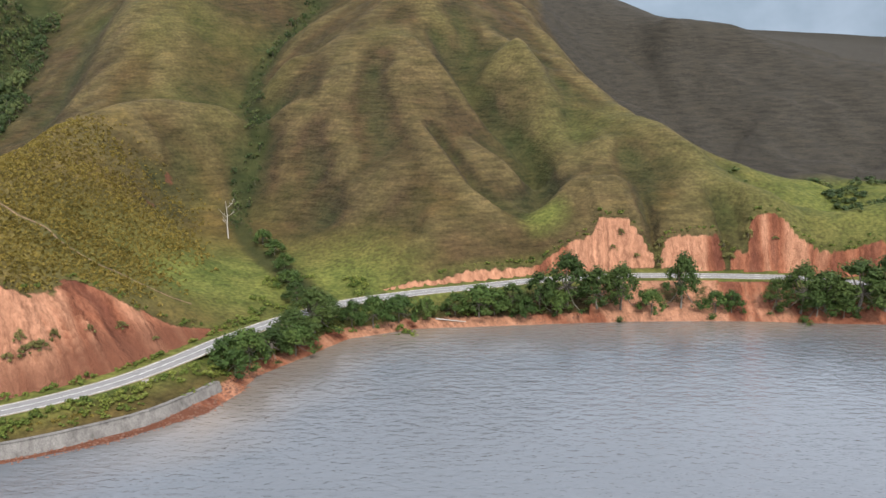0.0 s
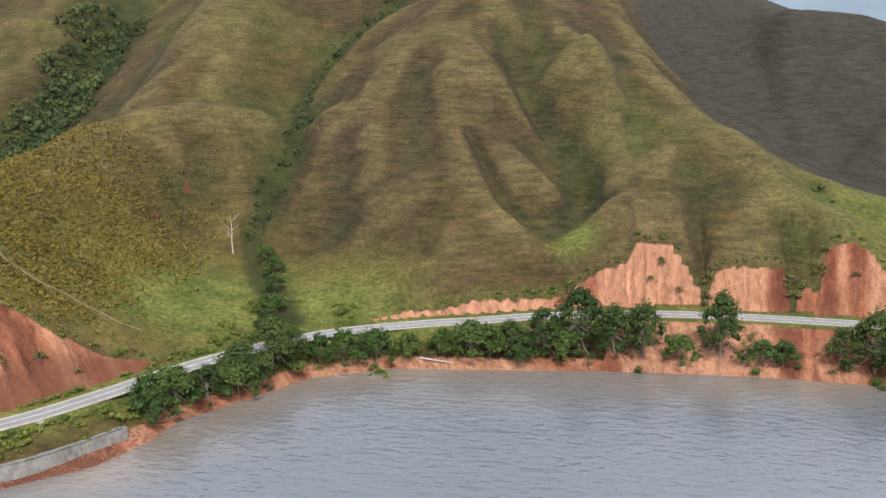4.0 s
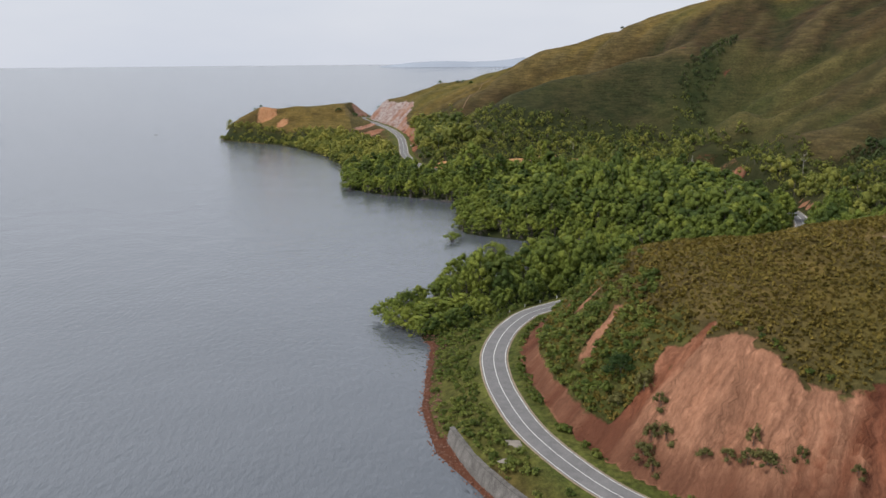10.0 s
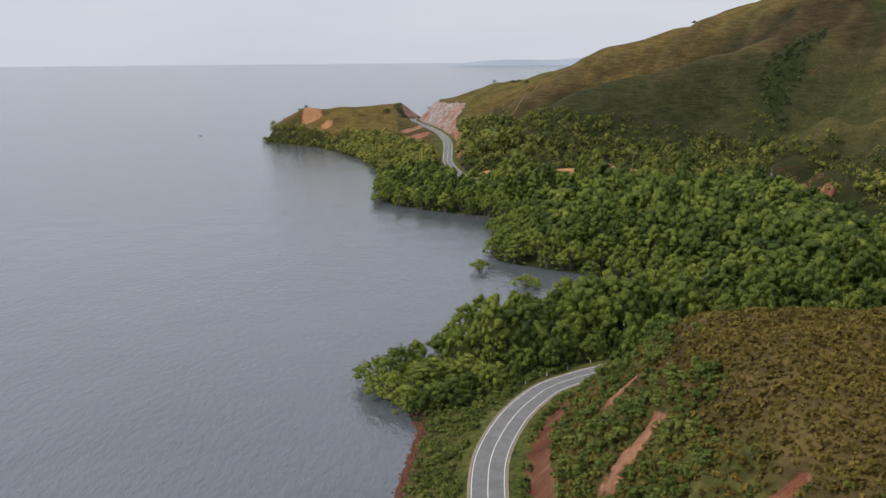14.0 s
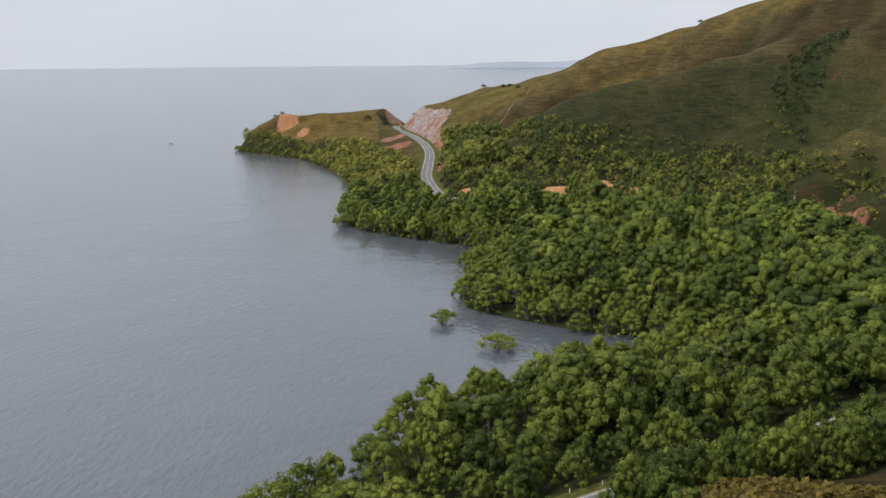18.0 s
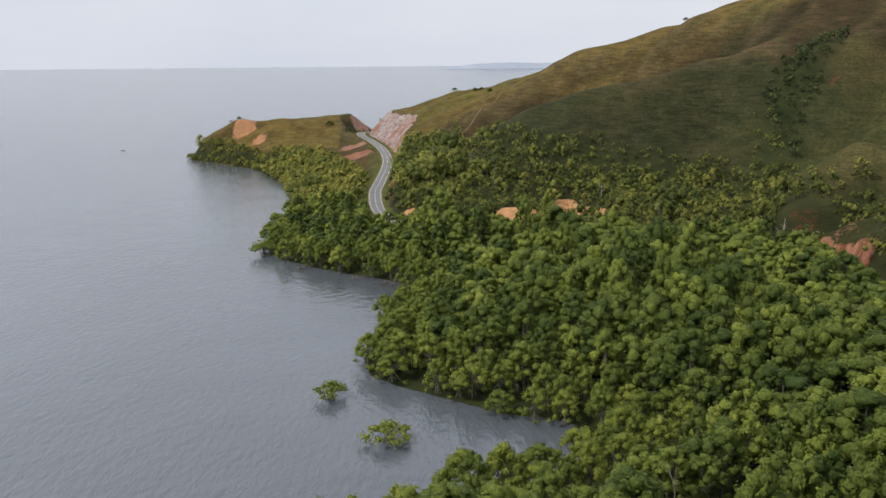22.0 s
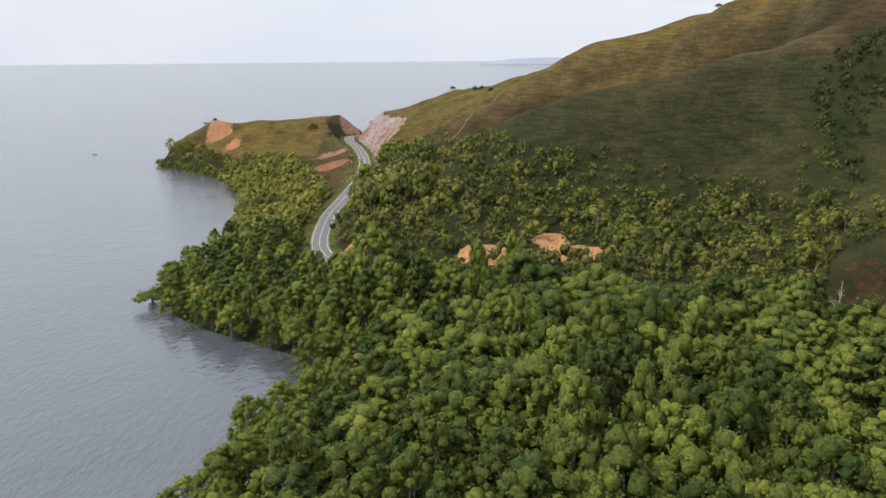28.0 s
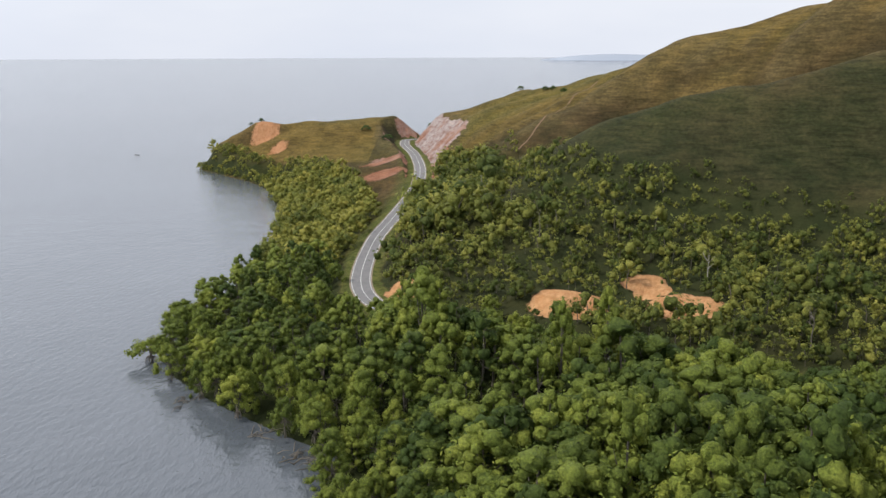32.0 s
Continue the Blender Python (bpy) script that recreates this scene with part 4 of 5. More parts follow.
def crown(height, radius, clumps, per, size, base=0.45, flat=0.75, head=0.42, fine=0, loose=0.08):
    """Leaf heads spread over a dome, each a lumpy core under many leaves."""
    out, heads = [], []
    for k in range(clumps):
        a = k * 2.39996 + rng.uniform(-0.5, 0.5)
        r = radius * math.sqrt((k + 0.4) / clumps) * rng.uniform(0.8, 1.05)
        top = height - radius * head * 0.6
        z = top - (top - height * base) * (r / radius)**1.7 * rng.uniform(0.7, 1.15)
        c = np.array([r * math.cos(a), r * math.sin(a), z])
        s = radius * head * rng.uniform(0.55, 1.25)
        radii = np.array([s, s, s * flat]) * rng.uniform(0.78, 1.25, 3)
        v, f = leaves(c, radii, int(per * (s / (radius * head))**2) + 6, size, 0.22 + 0.45 * loose, loose)
        out.append((v, f, 0))
        out.append((*rough_core(c, radii * (1 - 0.6 * loose), k < fine), 0))
        heads.append(c)
    return out, heads


def stems(height, heads, r, roots=0, lean=0.0):
    out = []
    fork = np.array([lean * height * 0.3, 0, height * 0.42])
    out.append((*limb([(0, 0, -0.8), fork * 0.5 + [0.15, -0.1, 0], fork], r, r * 0.7), 1))
    for c in heads[::2]:
        mid = fork * 0.45 + c * 0.55 + [0, 0, -0.08 * height]
        out.append((*limb([fork, mid, c], r * 0.5, r * 0.14, 4), 1))
    for k in range(roots):
        a = k * 2 * math.pi / roots + rng.uniform(-0.3, 0.3)
        q = np.array([math.cos(a), math.sin(a), 0])
        w = rng.uniform(0.9, 1.9)
        out.append((*limb([[0, 0, height * 0.2], q * w * 0.6 + [0, 0, height * 0.14], q * w + [0, 0, -0.7]], r * 0.35, r * 0.2, 4), 1))
    return out


def part(name, me, parent, label=""):
    ob = new(name, me)
    ob.parent = parent
    if label:
        tagged(ob, label)
    return ob


def tree_thing(name, crown_pieces, stem_pieces, leaf_mat, bark_mat, label, category, group=""):
    """An Empty at the tree's foot with its trunk and crown."""
    root = tagged(new(name), label, category, group)
    v, f, _ = joined(stem_pieces)
    part("trunk", mesh_from("trunk", v, f, [bark_mat]), root)
    if crown_pieces:
        v, f, _ = joined(crown_pieces)
        part("crown", mesh_from("crown", v, f, [leaf_mat]), root)
    return root


def scatter(x0, x1, y0, y1, gap_m, jitter=0.42):
    gx, gy = np.meshgrid(np.arange(x0, x1, gap_m), np.arange(y0, y1, gap_m * 0.87))
    gx = gx + (np.arange(gx.shape[0]) % 2)[:, None] * gap_m / 2
    x, y = gx.ravel(), gy.ravel()
    return x + rng.uniform(-jitter, jitter, x.shape) * gap_m, y + rng.uniform(-jitter, jitter, y.shape) * gap_m


def stuff(name, templates, places, mats, label, category):
    """Many plants of a few shapes joined into one mesh. places: x, y, z, scale, height scale, template."""
    vs, fs, ms, tints, base = [], [], [], [], 0
    for k, (v, f, m) in enumerate(templates):
        sel = places[places[:, 5].astype(int) == k]
        if not len(sel):
            continue
        a = rng.uniform(0, 2 * np.pi, len(sel))
        c, s = np.cos(a)[:, None], np.sin(a)[:, None]
        q = np.stack([(v[None, :, 0] * c - v[None, :, 1] * s) * sel[:, 3:4] + sel[:, 0:1], (v[None, :, 0] * s + v[None, :, 1] * c) * sel[:, 3:4] + sel[:, 1:2], v[None, :, 2] * sel[:, 4:5] + sel[:, 2:3]], 2)
        vs.append(q.reshape(-1, 3))
        tints.append(np.repeat(rng.uniform(-0.5, 0.5, len(sel)), len(v)))
        fs.append((f[None] + (np.arange(len(sel)) * len(v))[:, None, None]).reshape(-1, 3) + base)
        ms.append(np.tile(m, len(sel)))
        base += len(sel) * len(v)
    me = mesh_from(name, np.concatenate(vs), np.concatenate(fs), mats, np.concatenate(ms))
    set_attr(me, "tint", np.concatenate(tints))
    return tagged(new(name, me), label, category, kind="stuff")


def turned(x, y, z, s=1.0, h=1.0):
    return pose(x, y, z, 0, 0, rng.uniform(0, 360)) @ Matrix.Diagonal((s, s, h, 1))


def clear_of_sand(x, y, far):
    """True outside the bare slips and the open ground below them."""
    ok = np.ones(x.shape, bool)
    for cx, cy, r in SANDS:
        ok &= np.hypot((x - cx - far * 0.7) / (1 + far / r), (y - cy)) > r * 0.95
    return ok


# mangrove wood on the flats: the shore fringe tree by tree, the rest joined
fringe = []
for k in range(4):
    cr, hd = crown(10, 4.8, 26, 44, 0.22, base=0.12, flat=0.82, head=0.27, fine=9, loose=0.2)
    fringe.append(tree_thing("mangrove_tree", cr, stems(10, hd, 0.28, roots=7), LEAF, BARK, "rounded green mangrove tree on stilt roots at the water's edge", "tree", "mangroves along the shore"))
forest_shapes = []
for k in range(8):
    if k < 5:
        cr, hd = crown(14, 4.9 + 0.4 * (k % 3), 28, 17, 0.25, base=0.22, flat=0.95, head=0.275, fine=9, loose=0.2)
    else:
        cr, hd = crown(17, 3.3 + 0.3 * (k % 3), 25, 16, 0.24, base=0.16, flat=1.25, head=0.32, fine=8, loose=0.22)
    tall = [(*limb([(0, 0, -1), (0.3, 0.2, 6), hd[0]], 0.26, 0.1, 4), 1)]
    tall += [(*limb([(0.3, 0.2, 6), (0.3, 0.2, 6) + (c - (0.3, 0.2, 6)) * 0.6 - [0, 0, 0.6], c], 0.12, 0.05, 3), 1) for c in hd[3::6]]
    forest_shapes.append(joined(cr + tall))

cr, hd = crown(8, 3.8, 22, 18, 0.23, base=0.1, flat=0.95, head=0.27, fine=6, loose=0.2)
forest_shapes.append(joined(cr))
far_shapes = [joined(crown(8, 3.8 + 0.3 * k, 12, 11, 0.32, base=0.1, flat=0.9, head=0.36, loose=0.15)[0]) for k in range(3)]
fx, fy = scatter(-565, -196, 134, 320, 6.7, 0.5)
fz, fsoil, _, _, _, fwood, finl, fdr, *_ = ground(fx, fy)
keep = (fwood > 0.4) & (fz < np.where((fx < -262) & (fx > -440), 11.5, np.where((fx > -262) & (fy > 193), 17.0, 9.0))) & (finl > -2.2) & (fdr > np.where((fx > -215) & (fy < 193), 7.0, 4.6)) & ~((fsoil > 0.3) & (fdr < 40)) & clear_of_sand(fx, fy, 2) & (np.hypot(fx + 434, fy - 229) > 9)
fx, fy, fz, finl, fdr = (q[keep] for q in (fx, fy, fz, finl, fdr))
tree_h = (8.6 + np.clip(finl, 0, 55) * 0.18) * (1 + 0.30 * fbm(fx, fy, 21, 33, 2)) * rng.uniform(0.74, 1.2, len(fx))
tree_h = np.where(fy > 285, np.minimum(tree_h, 13.5), tree_h)
tree_h = np.where((fx < -470) & (fy < 200), np.clip(tree_h, 6, 10), tree_h)
tree_h = np.where((fx > -226) & (fy < 192), np.minimum(tree_h, 5.5 + finl * 0.11), tree_h)
tree_h = np.where((fdr < 13) & ((fx < -440) | (fy < 192)), np.minimum(tree_h, 8), tree_h)
tree_h = np.where((np.abs(fy - 243) < 17) & (fx > -495) & (fx < -452), np.minimum(tree_h, 6.0), tree_h)
tree_h = np.where((fx > -240) & (fdr < 22) & (fy > 185), np.clip(tree_h, 6.0, 8.5), tree_h)
edge = (finl < 13) & (fx < -205) & (fx > -520)
picked = np.flatnonzero(edge)[:296]
first = {}
for n, i in enumerate(picked):
    m = turned(fx[i], fy[i], fz[i], rng.uniform(0.72, 1.0), tree_h[i] / 10)
    k = n % 4
    if k in first:
        copy_thing(fringe[k], m)
    else:
        first[k] = fringe[k]
        fringe[k].matrix_basis = m
rest = np.setdiff1d(np.arange(len(fx)), picked)
spread = 1.2 * np.clip(tree_h[rest] / 14, 0.62, 1.12) * rng.uniform(0.75, 1.2, len(rest))
shape = np.where(rng.uniform(size=len(rest)) < np.where(fbm(fx[rest], fy[rest], 45, 77, 2) > 0.1, 0.65, 0.15), rng.integers(5, 8, len(rest)), rng.integers(0, 5, len(rest)))
bushy = (fdr[rest] < 14) | (fx[rest] > -222) | ((fdr[rest] < 30) & (fx[rest] > -275))
shape = np.where(bushy, 8, shape)
places = np.c_[fx[rest], fy[rest], np.maximum(fz[rest], -0.3), spread, np.where(bushy, np.minimum(tree_h[rest] / 8, spread * 1.25), tree_h[rest] / 14.5), shape]
# a thicket between the road and the foot of the spur
bend = smooth_line([(-211, 190, 0), (-219, 205, 0), (-234, 240, 0), (-258, 285, 0), (-285, 308, 0)], 3.2)
run = unit(np.gradient(bend[:, :2], axis=0))
for off in (6.2, 9.5, 13.5):
    q = bend[:, :2] + np.c_[run[:, 1], -run[:, 0]] * off + rng.normal(size=(len(bend), 2)) * 0.8
    qz = ground(q[:, 0], q[:, 1])[0]
    tall = rng.uniform(1.0, 1.45, len(q))
    places = np.r_[places, np.c_[q, qz - 0.2, rng.uniform(0.7, 0.95, len(q)), tall, np.full(len(q), 8)]]
screen = smooth_line([(-495, 200, 0), (-471, 236, 0), (-455, 270, 0), (-440, 308, 0), (-418, 326, 0), (-360, 322, 0), (-310, 310, 0)], 3.6)
run = unit(np.gradient(screen[:, :2], axis=0))
for off in (-1.0, -5.0):
    q = screen[:, :2] + np.c_[-run[:, 1], run[:, 0]] * off + rng.normal(size=(len(screen), 2)) * 1.0
    qz = ground(q[:, 0], q[:, 1])[0]
    places = np.r_[places, np.c_[q, qz - 0.2, rng.uniform(0.75, 1.1, len(q)), rng.uniform(0.8, 1.15, len(q)), np.full(len(q), 8)]]
stuff("mangrove_wood", forest_shapes, places, [LEAF, BARK], "dense green mangrove woodland filling the valley flats", "woodland")

# scrub and young trees on the slopes and in the gullies
scrub_shapes = []
for k in range(6):
    cr, hd = crown(5, 2.2 + 0.25 * (k % 3), 5, 8, 0.30, base=0.06, flat=1.0 + 0.15 * (k % 3), head=0.48, loose=0.3)
    scrub_shapes.append(joined(cr + [(*limb([(0, 0, -0.6), (0.1, 0, 2), hd[0]], 0.1, 0.05, 3), 1)]))
sx, sy = scatter(-860, -200, 60, 375, 3.9, 0.9)
sz, ssoil, _, _, _, swood, sinl, sdr, *_ = ground(sx, sy)
swood = np.where((sx < -563) & (sy < 178), 0.0, swood)
cx, cy = scatter(-890, -563, 24, 178, 5.2, 0.6)
cz, csoil, _, _, _, cwood, cinl, cdr, *_ = ground(cx, cy)
k = ((cwood > 0.4) | ((cx < -800) & (cinl < 11))) & (cinl > -1) & (cdr > 8) & (csoil < 0.4) & (cz < 14)
ch = np.clip(np.exp(rng.normal(size=k.sum()) * 0.25) * np.where(cx[k] < -760, 0.55, 0.9), 0.3, 1.35)
stuff("coast_wood", far_shapes, np.c_[cx[k], cy[k], cz[k] - 0.2, ch * rng.uniform(0.85, 1.1, k.sum()), ch, rng.integers(0, 3, k.sum())], [LEAF_DARK, BARK], "rounded yellow-green trees and bushes along the cape's shore", "woodland")
k1 = (swood > rng.uniform(0.05, 0.5, len(sx))) & (sinl > 1) & (sdr > np.where(sx < -560, 10.5, 8.0)) & ((sz >= 8.8) | (sx < -563) | (sy > 318)) & ~((ssoil > 0.45)) & clear_of_sand(sx, sy, 4)
gx, gy = scatter(-620, -40, 270, 560, 4.0)
gz, gsoil, _, _, _, gwood, ginl, gdr, *_ = ground(gx, gy)
k2 = (gwood > rng.uniform(0.15, 0.5, len(gx))) & (gdr > 7) & ((gy > 372) | (gx > -200)) & (ginl > 1) & ~((gx > -84) & (gy < 308))
for kind, px, py, pz, leaf, label in (("slope_scrub", sx[k1], sy[k1], sz[k1], LEAF_DARK, "sunlit scrub and young trees on the lower slopes"), ("gully_scrub", gx[k2], gy[k2], gz[k2], LEAF_GULLY, "dark scrub lining the gullies between the spurs")):
    ph = np.clip(np.exp(rng.normal(size=len(px)) * 0.36) * (0.82 + 0.45 * fbm(px, py, 24, 79, 2)), 0.32, 2.1) * np.where(px > -150, 0.52, 1.0) * np.where((px < -560) & (py > 190) & (py < 228), 1.55, 1.0) * np.where((px < -560) & (py < 180), 1.5, 1.0) * np.where((kind == "slope_scrub") & (pz > 24), 0.68, 1.0)
    places = np.c_[px, py, pz, ph * rng.uniform(0.9, 1.2, len(px)), ph, rng.integers(0, 6, len(px))]
    stuff(kind, scrub_shapes, places, [leaf, BARK], label, "scrub")

# ---- shore wall, rubble and verge ----


def build_wall():
    line = smooth_line([(x, y, 0.0) for x, y in WALL_LINE], 1.5)
    d = np.gradient(line[:, :2], axis=0)
    d /= np.linalg.norm(d, axis=1)[:, None]
    nrm = np.c_[-d[:, 1], d[:, 0]]
    n = len(line)
    wob = fbm(line[:, 0], line[:, 1], 3, 61, 2) * 0.12
    # battered masonry: foot, top front, top back, back foot
    rows = [(-1.5, -0.5), (-1.0, 1.2), (-0.25, 3.0), (0.55, 3.05), (0.6, -0.5)]
    v = np.concatenate([np.c_[line[:, :2] + nrm * (o + (wob[:, None] if 0 < k < 3 else 0)), z + wob] for k, (o, z) in enumerate(rows)])
    f = []
    for k in range(len(rows) - 1):
        i = np.arange(n - 1) + k * n
        f.append(np.c_[i, i + 1, i + n + 1, i + n])
    wall = tagged(new("retaining_wall", mesh_from("retaining_wall", v, np.concatenate(f), [CONCRETE], smooth=False)), "weathered grey masonry sea wall below the road", "wall", kind="structure")
    # coping slabs
    for i in range(0, n - 3, 3):
        j = i + 3
        q = []
        for z in (3.06, 3.24):
            for k, o in ((i, -0.36), (j, -0.36), (j, 0.68), (i, 0.68)):
                p = line[k, :2] + nrm[k] * o + d[k] * (0.03 if k == i else -0.03)
                q.append((*p, z + wob[k] + 0.05))
        me = mesh_from("coping_slab", np.array(q), np.array([(0, 1, 5, 4), (1, 2, 6, 5), (2, 3, 7, 6), (3, 0, 4, 7), (4, 5, 6, 7), (3, 2, 1, 0)]), [CONCRETE], smooth=False)
        part("coping_slab", me, wall)
    return wall


build_wall()


def rocks(name, x, y, z, size, material, label):
    """Angular stones joined into one mesh."""
    n = len(x)
    v = ICO_V[None] * rng.uniform(0.6, 1.25, (n, 12, 1)) * (size[:, None, None] * np.array([1, 0.8, 0.6])) + np.c_[x, y, z][:, None]
    f = ICO_F[None] + (np.arange(n) * 12)[:, None, None]
    return tagged(new(name, mesh_from(name, v.reshape(-1, 3), f.reshape(-1, 3), [material], smooth=False)), label, "rocks", kind="stuff")


rx, ry = scatter(-205, -44, 134, 206, 0.85)
rz, _, _, rdark, _, _, rinl, rdr, *_ = ground(rx, ry)
k = (rinl > -1.2) & (rinl < 7) & (rz < 1.5) & (rdr > 8) & (rng.uniform(size=len(rx)) < 0.75)
rocks("shore_rubble", rx[k], ry[k], rz[k] + 0.05, rng.uniform(0.18, 0.55, k.sum())**1.2, RUBBLE, "broken red-brown stones along the waterline below the wall")
rx, ry = scatter(-30, 140, 238, 262, 1.3)
rz, _, _, _, _, _, rinl, *_ = ground(rx, ry)
k = (rinl > -0.8) & (rinl < 4) & (rng.uniform(size=len(rx)) < 0.4)
rocks("beach_stones", rx[k], ry[k], rz[k], rng.uniform(0.12, 0.4, k.sum()), RUBBLE, "scattered reddish stones on the narrow earth beach")

# ---- grass tussocks and low brush near the road ----
tufts = []
for k in range(5):
    v, f = leaves(np.array([0, 0, 0.22]), np.array([0.42, 0.42, 0.40]), 8, 0.36, 0.6)
    tufts.append((v, f, np.zeros(len(f), int)))
tx, ty = scatter(-200, -55, 160, 335, 0.95, 0.5)
tz, tsoil, _, _, tlush, twood, tinl, tdr, *_ = ground(tx, ty)
worn_path = near_line(tx, ty, np.array(SPUR_TRAIL, float))[0]
k = (tsoil < 0.25) & (tinl > 6) & (tdr > 9) & (worn_path > 1.1) & (tx + 12 * fbm(tx, ty, 12, 54, 2) + rng.uniform(-8, 8, len(tx)) < -82 - (ty - 230) * 0.1) & (rng.uniform(size=len(tx)) < np.clip((345 - ty) / 70, 0, 0.92))
sc = rng.uniform(0.5, 1.15, k.sum()) * (1 + 0.3 * fbm(tx[k], ty[k], 7, 53, 2))
stuff("tussock_grass", tufts, np.c_[tx[k], ty[k], tz[k], sc, sc * rng.uniform(0.8, 1.2, k.sum()), rng.integers(0, 5, k.sum())], [GRASSBLADE], "yellow-green grass tussocks covering the spur", "grass")

brush = []
for k in range(4):
    cr, hd = crown(1.6, 1.1, 3, 14, 0.24, base=0.2, head=0.62)
    brush.append(joined(cr))
vx, vy = scatter(-215, 20, 136, 270, 1.7)
vz, vsoil, _, _, vlush, vwood, vinl, vdr, *_ = ground(vx, vy)
wd, wi, ws = near_line(vx, vy, np.array(WALL_LINE))
clump = fbm(vx, vy, 9, 22, 2)
seaward = (vinl > 2.0) & (vdr > 5.2) & (vdr < 24) & (vz < 6.5) & (vsoil < 0.5) & (clump > np.where(vx > -52, 0.3, -0.28)) & ((vx < 0) | (vdr > 8)) & ~((wd < 1.0) | ((ws < 0) & (wd < 9)))
overgrown = (vx < -124) & (vx > -200) & (vy > 163) & (vy < 206) & (vsoil < 0.35) & (vdr > 8) & (clump > -0.35) & (vdr < 29 + 9 * clump) & (vz < 32)
glen = (vx > -70) & (vy > 236) & (vz < 14) & (vdr > 6) & (clump > 0.32)
k = (seaward | overgrown | glen) & (rng.uniform(size=len(vx)) < 0.75)
sc = rng.uniform(0.45, 1.25, k.sum()) * np.where(overgrown[k], 1.25, 0.95)
stuff("roadside_brush", brush, np.c_[vx[k], vy[k], vz[k] - 0.1, sc, sc * rng.uniform(0.7, 1.1, k.sum()), rng.integers(0, 4, k.sum())], [SCRUB], "low green bushes and tall grass on verges and overgrown slopes", "brush")
# dark fringe of brush along the lip of the cuts
ex, ey = scatter(-125, 160, 180, 300, 1.5)
ez, esoil, _, _, _, _, _, edr, *_ = ground(ex, ey)
_, esoil2, *_ = ground(ex, ey - 2.2)
k = (esoil < 0.3) & (esoil2 > 0.6) & (edr > 9) & (rng.uniform(size=len(ex)) < 0.7)
sc = rng.uniform(0.3, 0.8, k.sum())
stuff("lip_brush", brush, np.c_[ex[k], ey[k], ez[k] - 0.15, sc, sc, rng.integers(0, 4, k.sum())], [SCRUB], "dark bushes hanging over the lip of the road cuts", "brush")

# low scrub on the bench behind the eastern cuts
ex, ey = scatter(60, 330, 294, 480, 3.6)
ez, esoil, _, _, elush, _, _, edr, eshade, *_ = ground(ex, ey)
k = (esoil < 0.3) & (edr > 9) & (ex > 118 - (ey - 300) * 0.2) & (fbm(ex, ey, 16, 27, 3) > 0.12) & (ez < 46) & (eshade < 0.5)
sc = rng.uniform(0.8, 2.6, k.sum())
stuff("bench_scrub", brush, np.c_[ex[k], ey[k], ez[k] - 0.2, sc, sc * 0.8, rng.integers(0, 4, k.sum())], [LEAF_GULLY], "dark scrub scattered over the grassy bench", "scrub")

# ---- single trees and bushes ----
broad = []
for k in range(3):
    cr, hd = crown(12, 4.6, 40, 62, 0.27, base=0.04, flat=0.9, head=0.23, fine=10, loose=0.5)
    broad.append(tree_thing("shore_tree", cr, stems(12, hd, 0.3, lean=0.2), LEAF_SHORE, BARK, "dark green broadleaf tree on the bank below the road", "tree", "trees along the bay"))
bushes = []
for k in range(3):
    cr, hd = crown(5, 2.8, 22, 52, 0.2, base=0.08, flat=0.95, head=0.27, fine=8, loose=0.4)
    bushes.append(tree_thing("shore_bush", cr, stems(5, hd, 0.12), LEAF_BUSH, BARK, "rounded green bush between road and water", "bush", "bushes along the bay"))


def place(kinds, spots, base):
    """Trees of a kind at x, y, height and spread."""
    for n, (x, y, h, w) in enumerate(spots):
        z = ground([x], [y])[0][0]
        m = turned(x, y, z - 0.1, w / base[1], h / base[0])
        if n < len(kinds):
            kinds[n].matrix_basis = m
        else:
            copy_thing(kinds[n % len(kinds)], m)


place(broad, [(39, 256, 17, 7.2), (30, 254, 12, 5.2), (48, 256, 13, 5.8), (74, 257, 12, 3.2), (118, 254, 13, 6.0), (127, 254, 15, 6.6), (110, 254, 11, 3.6), (103, 256, 10, 3.2), (-40, 222, 9.5, 4.2), (-36, 231, 9, 3.8), (-45, 213, 8, 3.8), (-33, 238, 8, 3.0),
              (136, 254, 12, 4.4), (-44, 250, 6.5, 3.2), (21, 253, 8, 3.6), (55, 256, 10, 3.4)], (12, 4.2))
place(bushes, [(64, 254, 8, 4.6), (84, 255, 7, 4.2), (89, 255, 7, 3.8), (11, 249, 6.5, 3.6), (4, 250, 5, 3), (-5, 248, 4.5, 2.8), (-13, 244, 5.5, 3.4), (-20, 240, 7, 3.2), (-26, 238, 6, 3), (-49, 206, 6.5, 3.6), (-51, 200, 5, 3.2), (-54, 204, 5.5, 3.4),
               (-39, 217, 5.5, 3.2), (16, 251, 6, 3.4), (25, 250, 4.5, 3), (35, 252, 5, 3.2), (114, 252, 6, 3.4), (122, 251, 5, 3), (-64, 300, 3.5, 2.4), (-58, 290, 4, 2.6), (-52, 276, 4, 2.6), (-48, 262, 3.5, 2.8), (-125, 174, 3, 2.2), (-784, 267, 2.4, 1.6), (-826, 244, 1.8, 1.3), (-805, 258, 1.8, 1.3), (-796, 262, 2, 1.4), (-876, 68, 1.6, 1.3), (-872, 62, 1.4, 1.2), (-866, 178, 1.5, 1.3), (-858, 186, 1.4, 1.2), (-845, 145, 2.6, 2.2), (-698, 382, 1.6, 1.5),
               (-834, 160, 2, 2.2), (-822, 160, 1.6, 1.6)], (5, 2.8))

